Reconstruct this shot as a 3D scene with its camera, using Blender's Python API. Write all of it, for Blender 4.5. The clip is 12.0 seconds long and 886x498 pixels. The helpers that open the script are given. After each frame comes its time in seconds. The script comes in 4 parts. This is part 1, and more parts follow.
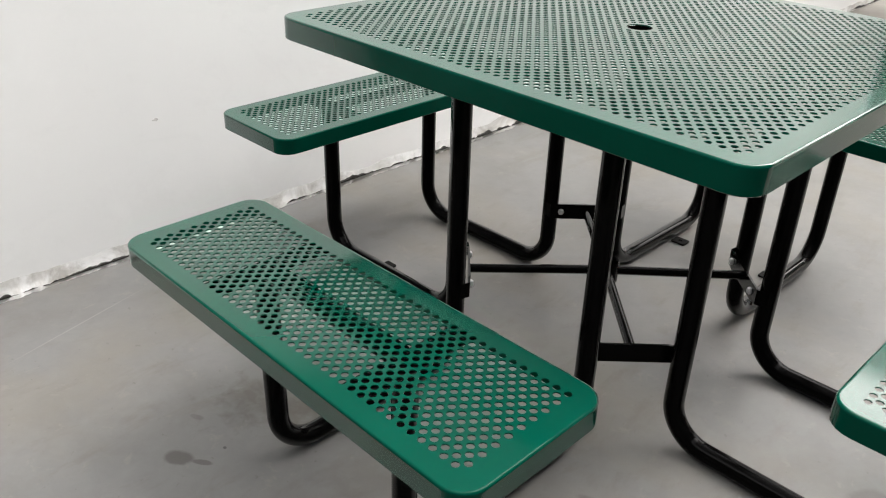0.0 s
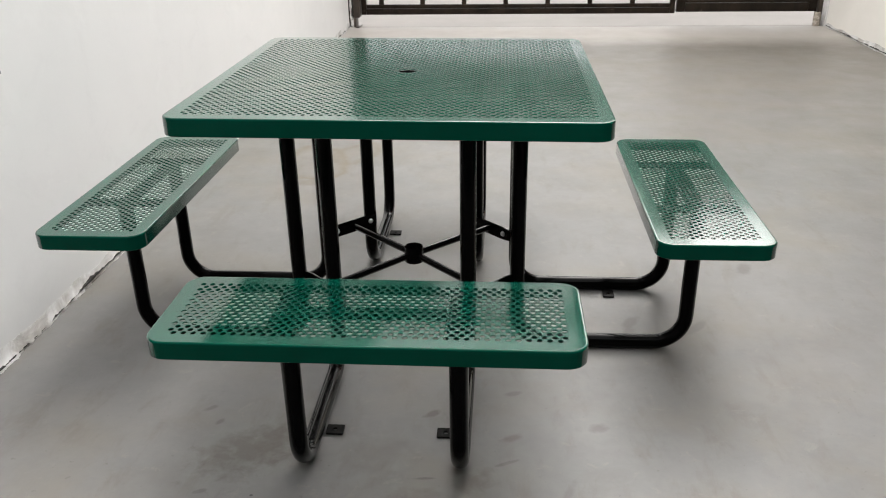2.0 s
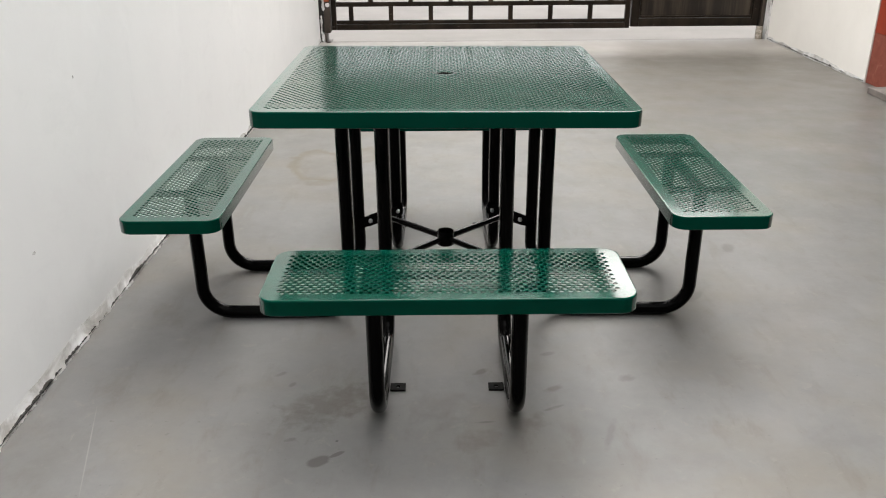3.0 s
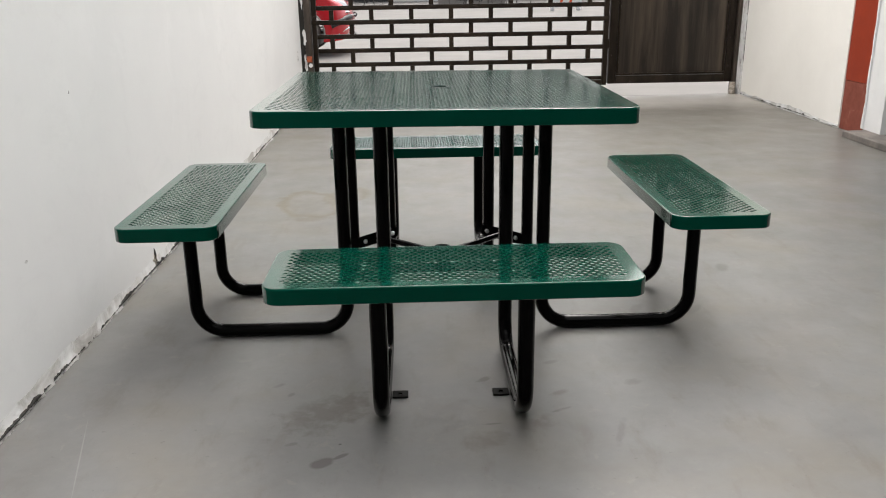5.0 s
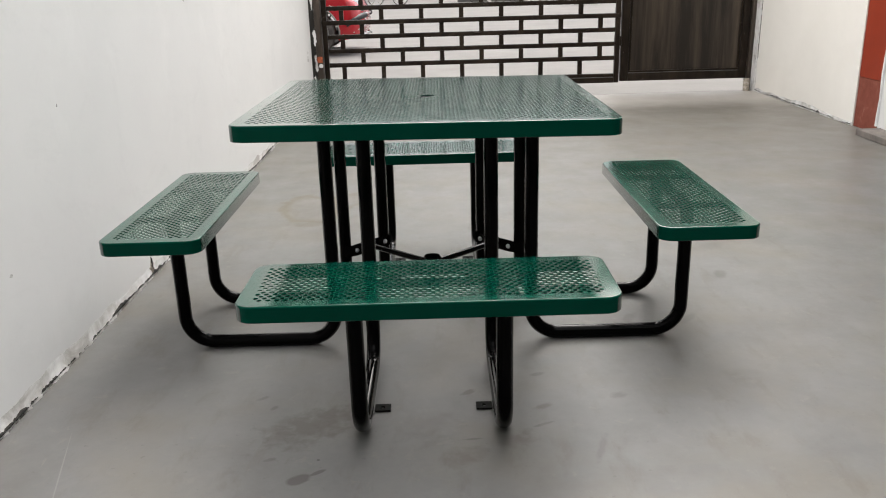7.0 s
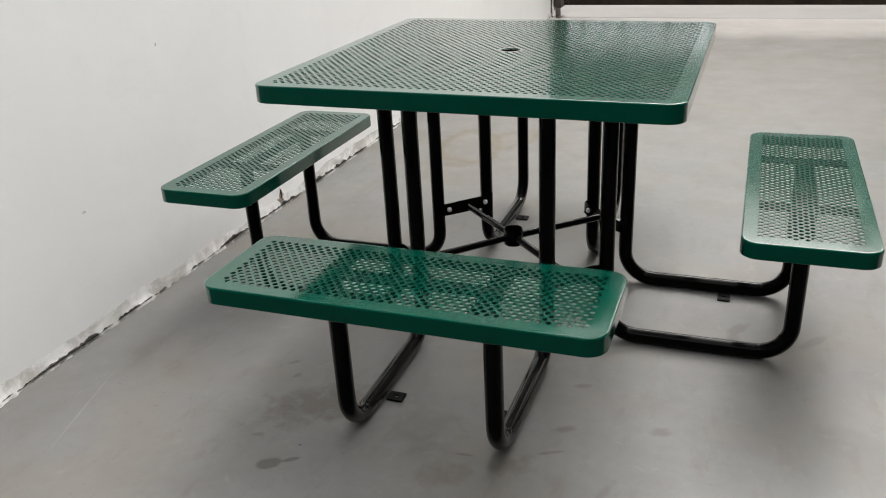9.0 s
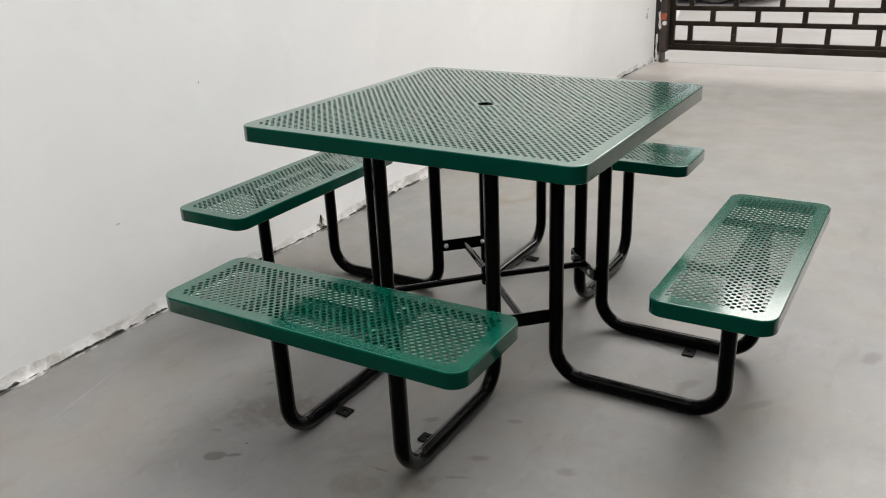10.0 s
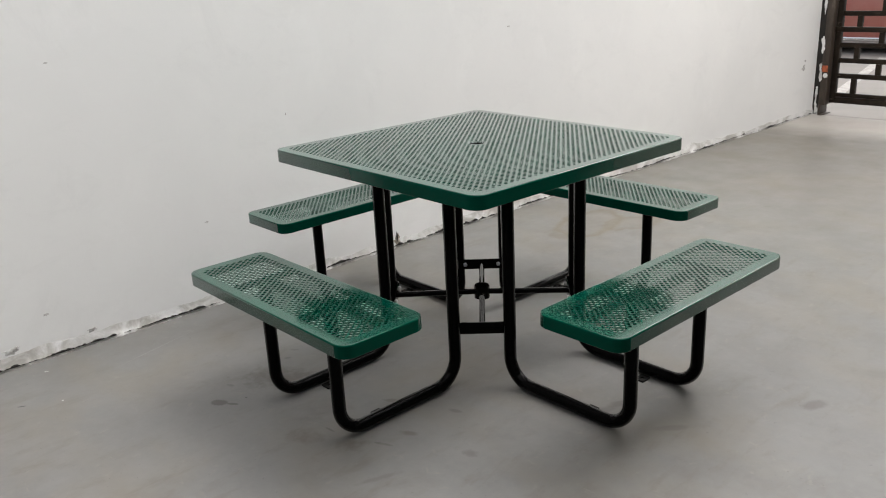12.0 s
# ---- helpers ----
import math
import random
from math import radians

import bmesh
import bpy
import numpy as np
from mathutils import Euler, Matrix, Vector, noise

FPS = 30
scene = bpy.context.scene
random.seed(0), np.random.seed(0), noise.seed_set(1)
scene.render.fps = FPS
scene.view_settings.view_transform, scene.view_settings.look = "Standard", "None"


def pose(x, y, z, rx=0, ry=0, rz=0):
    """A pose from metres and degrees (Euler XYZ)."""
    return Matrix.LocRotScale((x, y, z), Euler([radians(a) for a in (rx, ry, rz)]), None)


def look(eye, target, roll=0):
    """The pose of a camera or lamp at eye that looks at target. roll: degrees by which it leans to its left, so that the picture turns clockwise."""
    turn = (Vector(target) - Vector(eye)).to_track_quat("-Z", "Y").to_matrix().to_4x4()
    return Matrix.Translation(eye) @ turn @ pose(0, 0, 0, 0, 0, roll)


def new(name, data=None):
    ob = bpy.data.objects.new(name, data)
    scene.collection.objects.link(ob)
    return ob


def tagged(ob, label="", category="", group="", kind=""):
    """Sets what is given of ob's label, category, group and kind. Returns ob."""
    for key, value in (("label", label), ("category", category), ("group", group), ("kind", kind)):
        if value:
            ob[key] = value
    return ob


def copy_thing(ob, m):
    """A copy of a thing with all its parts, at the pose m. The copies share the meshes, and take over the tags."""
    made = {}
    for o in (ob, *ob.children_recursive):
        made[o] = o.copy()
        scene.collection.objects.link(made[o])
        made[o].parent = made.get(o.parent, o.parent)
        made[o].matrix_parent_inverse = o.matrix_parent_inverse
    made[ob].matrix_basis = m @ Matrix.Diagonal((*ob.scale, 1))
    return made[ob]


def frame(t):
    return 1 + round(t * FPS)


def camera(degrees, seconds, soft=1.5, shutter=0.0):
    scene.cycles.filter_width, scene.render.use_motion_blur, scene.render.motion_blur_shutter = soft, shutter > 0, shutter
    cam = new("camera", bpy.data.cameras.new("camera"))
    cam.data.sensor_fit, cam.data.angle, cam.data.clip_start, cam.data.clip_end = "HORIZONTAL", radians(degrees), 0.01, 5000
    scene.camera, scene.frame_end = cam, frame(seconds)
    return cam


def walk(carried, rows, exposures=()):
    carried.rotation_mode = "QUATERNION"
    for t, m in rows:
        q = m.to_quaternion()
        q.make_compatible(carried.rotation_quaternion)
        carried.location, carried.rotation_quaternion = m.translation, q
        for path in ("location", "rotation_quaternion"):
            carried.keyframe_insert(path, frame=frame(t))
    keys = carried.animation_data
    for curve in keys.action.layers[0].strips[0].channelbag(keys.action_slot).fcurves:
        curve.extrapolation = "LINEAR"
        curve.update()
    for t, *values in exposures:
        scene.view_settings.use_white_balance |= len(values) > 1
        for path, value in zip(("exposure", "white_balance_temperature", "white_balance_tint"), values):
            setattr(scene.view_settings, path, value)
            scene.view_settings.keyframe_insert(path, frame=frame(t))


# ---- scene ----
cam = camera(56.85, 12.0, soft=1.1)
EXPOSURE = 1.50
# seconds, eye in metres, yaw, pitch and roll in degrees
ROWS = [
    (0, 0.9038, -1.4580, 1.1587, 44.736, -28.583, 1.640),
    (0.5, 0.8320, -1.6938, 1.1907, 27.296, -27.550, 3.053),
    (1, 0.6849, -1.9200, 1.2385, 19.751, -26.499, 1.356),
    (1.5, 0.5196, -2.1253, 1.2810, 13.184, -25.736, -0.278),
    (2, 0.2658, -2.2842, 1.2706, 4.401, -24.585, -0.961),
    (2.5, 0.0969, -2.4438, 1.2940, 1.060, -24.214, -0.475),
    (3, -0.0140, -2.6065, 1.2910, -0.100, -23.437, -0.441),
    (3.2, -0.0445, -2.6387, 1.3007, -0.346, -23.454, -0.236),
    (5, -0.0810, -2.6600, 1.0913, -1.786, -18.104, -0.826),
    (5.5, -0.0692, -2.6712, 1.0993, -1.596, -17.789, -0.914),
    (6, -0.0515, -2.6698, 1.1038, -1.221, -17.711, -1.124),
    (6.5, -0.0192, -2.6631, 1.1167, -0.778, -17.790, -1.361),
    (6.7, 0.0017, -2.6602, 1.1290, -0.458, -17.838, -1.466),
    (8.3, 0.3222, -2.3195, 1.1374, 7.624, -24.336, -3.192),
    (8.5, 0.4146, -2.2749, 1.1649, 12.471, -24.721, -3.885),
    (9, 0.6385, -2.2200, 1.2144, 21.470, -24.326, -3.185),
    (9.5, 0.8792, -2.2317, 1.2567, 27.027, -22.922, -2.358),
    (10, 1.1732, -2.1565, 1.2895, 32.046, -21.870, -2.641),
    (10.5, 1.4259, -2.1148, 1.3273, 36.001, -19.757, -1.728),
    (11, 1.6601, -2.1236, 1.3308, 38.609, -18.862, -1.924),
    (11.5, 1.8914, -2.0427, 1.3329, 43.906, -18.669, -2.508),
    (12, 2.0512, -2.0170, 1.3457, 48.253, -18.575, -2.796),
]
walk(cam, [(t, pose(x, y, z, 0, 0, yaw) @ pose(0, 0, 0, 90 + pitch) @ pose(0, 0, 0, 0, 0, roll)) for t, x, y, z, yaw, pitch, roll in ROWS],
     exposures=tuple((t, e + EXPOSURE) for t, e in ((0.0, 0.50), (0.5, 0.38), (1.0, 0.38), (2.5, 0.27), (3.2, 0.23), (4.8, 0.16), (6.7, 0.15), (8.3, 0.17), (9.0, 0.19), (10.0, 0.2), (10.5, 0.24), (11.0, 0.06), (12.0, 0.03))))

# ---- world, sun, lights ----
world = bpy.data.worlds.new("overcast_sky")
scene.world = world
world.use_nodes = True
wn = world.node_tree.nodes
sky = wn.new("ShaderNodeTexSky")
sky.sky_type, sky.sun_disc = "NISHITA", False
sky.sun_elevation, sky.sun_rotation = radians(61), radians(10)
sky.air_density, sky.dust_density = 1.0, 6.0
grey = wn.new("ShaderNodeHueSaturation")
grey.inputs["Saturation"].default_value = 0.25
world.node_tree.links.new(sky.outputs[0], grey.inputs["Color"])
world.node_tree.links.new(grey.outputs[0], wn["Background"].inputs[0])
wn["Background"].inputs[1].default_value = 0.09

sun = new("sun", bpy.data.lights.new("sun", "SUN"))
sun.data.energy, sun.data.angle, sun.data.color = 0.5, radians(45), (1.0, 0.96, 0.9)
sun.matrix_world = look((0.8, 4.6, 8.5), (0.0, 0.0, 0.0))

# daylight through unseen, added openings: two in roof, strip above gate, gap over door
ROOF, STRIP = 3.9, (3.05, 3.85)
ADDED_SKYLIGHT, ADDED_GATE_SKYLIGHT = (-1.05, 2.05, -4.3, 3.0), (-1.0, 2.6, 3.25, 5.3)
for (x0, x1, y0, y1), watts, tint in ((ADDED_SKYLIGHT, 53, (1.0, 0.985, 0.955)), (ADDED_GATE_SKYLIGHT, 42, (1.0, 0.965, 0.915))):
    lamp = new("added_roof_daylight", bpy.data.lights.new("added_roof_daylight", "AREA"))
    lamp.data.shape, lamp.data.size, lamp.data.size_y = "RECTANGLE", x1 - x0, y1 - y0
    lamp.data.energy, lamp.data.color = watts, tint
    lamp.matrix_world = pose((x0 + x1) / 2, (y0 + y1) / 2, ROOF + 0.16)
DOOR_TOP = (2.2, 3.05, 2.68, STRIP[0] - 0.02)
for (x0, x1, z0, z1), watts in (((-0.35, 3.05, *STRIP), 11.0), (DOOR_TOP, 0.5)):
    lamp = new("gate_daylight", bpy.data.lights.new("gate_daylight", "AREA"))
    lamp.data.shape, lamp.data.size, lamp.data.size_y = "RECTANGLE", x1 - x0, z1 - z0
    lamp.data.energy, lamp.data.color = watts, (1.0, 0.95, 0.88)
    lamp.matrix_world = look(((x0 + x1) / 2, 5.49, (z0 + z1) / 2), ((x0 + x1) / 2, 0.0, (z0 + z1) / 2))


# ---- materials ----
def material(name, colour, rough=0.5, metal=0.0, coat=0.0):
    m = bpy.data.materials.new(name)
    m.use_nodes = True
    b = m.node_tree.nodes["Principled BSDF"]
    b.inputs["Base Color"].default_value = (*colour, 1)
    b.inputs["Roughness"].default_value = rough
    b.inputs["Metallic"].default_value = metal
    b.inputs["Coat Weight"].default_value = coat
    b.inputs["Coat Roughness"].default_value = 0.12
    return m


def coords(m, scale=(1, 1, 1)):
    n, l = m.node_tree.nodes, m.node_tree.links
    g = n.new("ShaderNodeNewGeometry")
    mp = n.new("ShaderNodeMapping")
    mp.inputs["Scale"].default_value = scale
    l.new(g.outputs["Position"], mp.inputs["Vector"])
    return mp.outputs[0]


def noise_tex(m, scale, detail=4.0, rough=0.6, distort=0.0, stretch=(1, 1, 1)):
    t = m.node_tree.nodes.new("ShaderNodeTexNoise")
    t.inputs["Scale"].default_value, t.inputs["Detail"].default_value = scale, detail
    t.inputs["Roughness"].default_value, t.inputs["Distortion"].default_value = rough, distort
    m.node_tree.links.new(coords(m, stretch), t.inputs["Vector"])
    return t.outputs["Fac"]


def ramp(m, fac, stops):
    r = m.node_tree.nodes.new("ShaderNodeValToRGB")
    e = r.color_ramp.elements
    while len(e) < len(stops):
        e.new(0.5)
    for k, (p, c) in enumerate(stops):
        e[k].position, e[k].color = p, (*c, 1) if len(c) == 3 else c
    m.node_tree.links.new(fac, r.inputs[0])
    return r.outputs[0]


def mix(m, fac, a, b, mode="MIX"):
    x = m.node_tree.nodes.new("ShaderNodeMix")
    x.data_type, x.blend_type = "RGBA", mode
    l = m.node_tree.links
    for socket, v in ((x.inputs[0], fac), (x.inputs[6], a), (x.inputs[7], b)):
        if isinstance(v, bpy.types.NodeSocket):
            l.new(v, socket)
        else:
            socket.default_value = v if socket == x.inputs[0] else (*v, 1)
    return x.outputs[2]


def plug(m, value, name):
    m.node_tree.links.new(value, m.node_tree.nodes["Principled BSDF"].inputs[name])


def relief(m, height, strength, distance=0.01):
    b = m.node_tree.nodes.new("ShaderNodeBump")
    b.inputs["Strength"].default_value, b.inputs["Distance"].default_value = strength, distance
    m.node_tree.links.new(height, b.inputs["Height"])
    plug(m, b.outputs[0], "Normal")


def g3(v):
    return (v, v, v)


def gloss(m, facing_on, grazing, lacquer=0.0):
    """Specular level, and a clear coat, that rise from a surface seen square on to one seen at a slant."""
    w = m.node_tree.nodes.new("ShaderNodeLayerWeight")
    w.inputs["Blend"].default_value = 0.5
    plug(m, ramp(m, w.outputs["Facing"], [(0.39, g3(facing_on)), (0.51, g3(grazing))]), "Specular IOR Level")
    if lacquer:
        plug(m, ramp(m, w.outputs["Facing"], [(0.39, g3(0)), (0.51, g3(lacquer)), (0.72, g3(lacquer)), (0.86, g3(min(1, 4 * lacquer)))]), "Coat Weight")
        m.node_tree.nodes["Principled BSDF"].inputs["Coat Roughness"].default_value = 0.16


GREEN = material("green_powder_coat", (0.001, 0.07, 0.043), 0.1)
gloss(GREEN, 0.05, 0.85, 0.2)
plug(GREEN, mix(GREEN, ramp(GREEN, noise_tex(GREEN, 6, 3), [(0.35, g3(0)), (0.7, g3(1))]), (0.0002, 0.040, 0.0255), (0.0004, 0.046, 0.0295)), "Base Color")
plug(GREEN, ramp(GREEN, noise_tex(GREEN, 9, 5), [(0.3, g3(0.08)), (0.75, g3(0.14))]), "Roughness")
relief(GREEN, noise_tex(GREEN, 160, 2), 0.012, 0.002)

BLACK = material("black_gloss_paint", (0.0018, 0.0017, 0.0017), 0.1)
gloss(BLACK, 0.04, 0.42)
plug(BLACK, ramp(BLACK, noise_tex(BLACK, 14, 5), [(0.3, g3(0.05)), (0.8, g3(0.12))]), "Roughness")
relief(BLACK, noise_tex(BLACK, 120, 2), 0.04, 0.002)

SCUFFED = material("scuffed_black_paint", (0.006, 0.006, 0.006), 0.5)
SCUFFED.node_tree.nodes["Principled BSDF"].inputs["Specular IOR Level"].default_value = 0.05
plug(SCUFFED, ramp(SCUFFED, noise_tex(SCUFFED, 90, 5), [(0.45, (0.003, 0.003, 0.003)), (0.8, (0.014, 0.013, 0.012))]), "Base Color")

ZINC = material("zinc_bolt_steel", (0.55, 0.55, 0.56), 0.35, 0.9)
relief(ZINC, noise_tex(ZINC, 300, 2), 0.1, 0.001)

FLOOR = material("grey_floor_paint", (0.17, 0.165, 0.16), 0.55)
FLOOR.node_tree.nodes["Principled BSDF"].inputs["Specular IOR Level"].default_value = 0.26
big = ramp(FLOOR, noise_tex(FLOOR, 0.9, 5, 0.6, 0.4), [(0.3, g3(0)), (0.7, g3(1))])
fine = ramp(FLOOR, noise_tex(FLOOR, 7, 6, 0.65, 0.6), [(0.35, g3(0)), (0.8, g3(1))])
stain = ramp(FLOOR, noise_tex(FLOOR, 2.6, 7, 0.62, 0.25), [(0.52, g3(0)), (0.74, g3(1))])
c1 = mix(FLOOR, big, (0.118, 0.117, 0.115), (0.145, 0.143, 0.138))
c2 = mix(FLOOR, fine, c1, (0.136, 0.1345, 0.131))
grain = ramp(FLOOR, noise_tex(FLOOR, 21, 5, 0.7, 0.4), [(0.35, g3(0)), (0.65, g3(1))])
c2 = mix(FLOOR, 0.5, c2, mix(FLOOR, grain, (0.121, 0.1195, 0.116), (0.142, 0.140, 0.135)))
fs = FLOOR.node_tree.nodes.new("ShaderNodeMath")
fs.operation, fs.inputs[1].default_value = "MULTIPLY", 0.5
FLOOR.node_tree.links.new(stain, fs.inputs[0])
c3 = mix(FLOOR, fs.outputs[0], c2, (0.094, 0.087, 0.077))
# faint warm tint and pale scuffs in broad uneven patches
warm = ramp(FLOOR, noise_tex(FLOOR, 1.7, 6, 0.6, 0.25, (1, 1.4, 1)), [(0.46, g3(0)), (0.68, g3(0.6))])
c3 = mix(FLOOR, warm, c3, (0.142, 0.127, 0.102))
scuffs = ramp(FLOOR, noise_tex(FLOOR, 4.5, 6, 0.62, 0.2), [(0.48, g3(0)), (0.75, g3(0.4))])
c3 = mix(FLOOR, scuffs, c3, (0.172, 0.168, 0.162))
# dragged dirt, dried splashes and grit
drag = ramp(FLOOR, noise_tex(FLOOR, 8, 7, 0.68, 0.3, (1.5, 0.55, 1)), [(0.54, g3(0)), (0.70, g3(0.45))])
c3 = mix(FLOOR, drag, c3, (0.098, 0.087, 0.070))
splash = ramp(FLOOR, noise_tex(FLOOR, 17, 6, 0.7, 0.5), [(0.60, g3(0)), (0.68, g3(0.4))])
c3 = mix(FLOOR, splash, c3, (0.178, 0.168, 0.150))
grit = ramp(FLOOR, noise_tex(FLOOR, 55, 4, 0.6, 0.2), [(0.66, g3(0)), (0.73, g3(0.45))])
c3 = mix(FLOOR, grit, c3, (0.080, 0.074, 0.066))


def spot(m, base, centre, size, turn, colour, amount, edge=0.25, wobble=0.5, freq=9.0, ring=0.0):
    """A stain with its own uneven outline at a place on the floor."""
    n, l = m.node_tree.nodes, m.node_tree.links
    mp = n.new("ShaderNodeMapping")
    mp.vector_type = "TEXTURE"
    mp.inputs["Location"].default_value = (*centre, 0)
    mp.inputs["Rotation"].default_value = (0, 0, radians(turn))
    mp.inputs["Scale"].default_value = (size[0], size[1], 1)
    l.new(n.new("ShaderNodeNewGeometry").outputs["Position"], mp.inputs["Vector"])
    d = n.new("ShaderNodeVectorMath")
    d.operation = "LENGTH"
    l.new(mp.outputs[0], d.inputs[0])
    add = n.new("ShaderNodeMath")
    add.operation, add.inputs[1].default_value = "MULTIPLY_ADD", wobble
    l.new(noise_tex(m, freq, 5, 0.6, 0.3), add.inputs[0])
    l.new(d.outputs["Value"], add.inputs[2])
    v = wobble * 0.5
    stops = [(0.0, g3(1)), (1 - edge, g3(1)), (1.0, g3(0))]
    if ring:
        stops = [(1 - edge - ring, g3(0.15)), (1 - edge, g3(1)), (1.0, g3(0))]
    sub = n.new("ShaderNodeMath")
    sub.operation, sub.inputs[1].default_value = "SUBTRACT", v
    l.new(add.outputs[0], sub.inputs[0])
    k = n.new("ShaderNodeMath")
    k.operation, k.inputs[1].default_value = "MULTIPLY", amount
    l.new(ramp(m, sub.outputs[0], stops), k.inputs[0])
    return mix(m, k.outputs[0], base, colour)


for centre, size, turn, colour, amount, edge, wobble, freq, ring in (
        ((-0.325, -0.95), (0.035, 0.022), 30, (0.075, 0.073, 0.066), 0.8, 0.3, 0.7, 30, 0.0),
        ((-0.282, -0.922), (0.024, 0.008), 35, (0.075, 0.073, 0.066), 0.75, 0.3, 0.5, 40, 0.0),
        ((-0.41, -0.86), (0.02, 0.008), 20, (0.095, 0.092, 0.088), 0.5, 0.3, 0.8, 40, 0.0),
        ((-0.64, 1.48), (0.17, 0.30), 12, (0.125, 0.104, 0.070), 0.8, 0.14, 0.7, 7, 0.22),
        ((-0.46, 1.62), (0.12, 0.20), -20, (0.125, 0.104, 0.070), 0.6, 0.2, 0.9, 9, 0.3),
        ((-0.60, 1.20), (0.10, 0.05), 10, (0.115, 0.098, 0.072), 0.6, 0.5, 1.4, 16, 0.0),
        ((-0.34, -0.71), (0.15, 0.10), 40, (0.082, 0.074, 0.062), 0.6, 0.8, 2.6, 26, 0.0),
        ((-0.27, -0.68), (0.10, 0.06), 70, (0.085, 0.075, 0.062), 0.5, 0.8, 2.6, 34, 0.0),
        ((-0.488, -0.543), (0.022, 0.010), 35, (0.085, 0.078, 0.07), 0.5, 0.5, 1.2, 40, 0.0),
        ((-0.445, -0.60), (0.018, 0.010), 60, (0.085, 0.078, 0.07), 0.55, 0.5, 1.2, 40, 0.0),
        ((-0.288, -0.867), (0.005, 0.004), 0, (0.05, 0.05, 0.048), 0.8, 0.4, 0.4, 40, 0.0),
        ((0.097, -0.54), (0.03, 0.014), 40, (0.085, 0.076, 0.063), 0.6, 0.5, 1.5, 36, 0.0),
        ((0.10, -0.79), (0.03, 0.005), 5, (0.085, 0.078, 0.07), 0.6, 0.5, 1.0, 40, 0.0),
        ((0.289, -0.727), (0.035, 0.007), 25, (0.08, 0.074, 0.066), 0.65, 0.5, 1.2, 40, 0.0),
        ((0.31, -0.77), (0.08, 0.07), 0, (0.185, 0.178, 0.165), 0.45, 0.8, 2.2, 22, 0.0),
        ((0.307, -0.44), (0.03, 0.012), 20, (0.09, 0.082, 0.074), 0.5, 0.5, 1.2, 36, 0.0),
        ((0.518, -0.58), (0.035, 0.020), 15, (0.09, 0.083, 0.075), 0.5, 0.6, 1.6, 30, 0.0),
        ((0.42, -0.85), (0.09, 0.012), 70, (0.095, 0.088, 0.08), 0.35, 0.6, 1.4, 24, 0.0),
        ((-0.017, -0.508), (0.12, 0.08), 0, (0.185, 0.176, 0.16), 0.4, 0.8, 2.0, 16, 0.0),
        ((-0.02, -0.72), (0.10, 0.12), 0, (0.095, 0.085, 0.074), 0.3, 0.8, 2.2, 18, 0.0),
        ((0.07, -0.87), (0.07, 0.05), 20, (0.088, 0.074, 0.056), 0.45, 0.8, 2.2, 20, 0.0),
        ((0.22, -0.79), (0.06, 0.04), 50, (0.088, 0.074, 0.056), 0.5, 0.8, 2.2, 24, 0.0),
        ((0.30, -0.63), (0.035, 0.016), 30, (0.09, 0.078, 0.062), 0.55, 0.6, 1.4, 30, 0.0),
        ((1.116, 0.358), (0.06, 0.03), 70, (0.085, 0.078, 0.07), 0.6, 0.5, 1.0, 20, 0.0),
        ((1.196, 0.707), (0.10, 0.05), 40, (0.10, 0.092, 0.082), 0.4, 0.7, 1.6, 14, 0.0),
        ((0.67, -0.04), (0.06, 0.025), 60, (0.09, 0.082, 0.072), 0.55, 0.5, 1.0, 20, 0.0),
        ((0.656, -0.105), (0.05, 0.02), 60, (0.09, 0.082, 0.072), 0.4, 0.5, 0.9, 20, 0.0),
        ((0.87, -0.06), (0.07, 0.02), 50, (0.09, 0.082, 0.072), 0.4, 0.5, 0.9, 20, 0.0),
        ((-0.815, -1.439), (0.016, 0.004), 60, (0.03, 0.03, 0.03), 0.9, 0.3, 0.4, 40, 0.0),
        ((-1.035, -1.286), (0.010, 0.004), 60, (0.45, 0.45, 0.43), 0.8, 0.3, 0.4, 40, 0.0),
        ((-0.752, -1.322), (0.006, 0.004), 0, (0.45, 0.45, 0.43), 0.8, 0.3, 0.4, 40, 0.0),
        ((-0.92, -0.885), (0.21, 0.0022), 105, (0.3, 0.295, 0.285), 0.32, 0.4, 0.8, 9, 0.0),
        ((-0.05, 2.36), (0.03, 0.012), 20, (0.10, 0.092, 0.082), 0.5, 0.4, 0.8, 30, 0.0)):
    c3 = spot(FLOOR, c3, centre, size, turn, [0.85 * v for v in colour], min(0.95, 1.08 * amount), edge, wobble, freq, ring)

# the grey paint ends unevenly short of the gate; bare concrete beyond, paled for the daylight there
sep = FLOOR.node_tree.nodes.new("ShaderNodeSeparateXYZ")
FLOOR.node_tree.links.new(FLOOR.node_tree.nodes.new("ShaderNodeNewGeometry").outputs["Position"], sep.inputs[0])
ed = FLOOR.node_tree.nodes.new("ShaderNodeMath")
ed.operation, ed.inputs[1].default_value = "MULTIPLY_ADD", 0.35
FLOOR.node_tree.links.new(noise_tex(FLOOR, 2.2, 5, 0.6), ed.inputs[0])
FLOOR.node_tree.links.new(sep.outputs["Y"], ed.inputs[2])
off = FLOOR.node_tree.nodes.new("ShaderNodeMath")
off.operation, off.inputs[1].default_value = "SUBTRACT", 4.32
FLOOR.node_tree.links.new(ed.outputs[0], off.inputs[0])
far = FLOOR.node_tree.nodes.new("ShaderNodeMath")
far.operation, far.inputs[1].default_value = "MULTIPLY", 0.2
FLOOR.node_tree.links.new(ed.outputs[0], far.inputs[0])
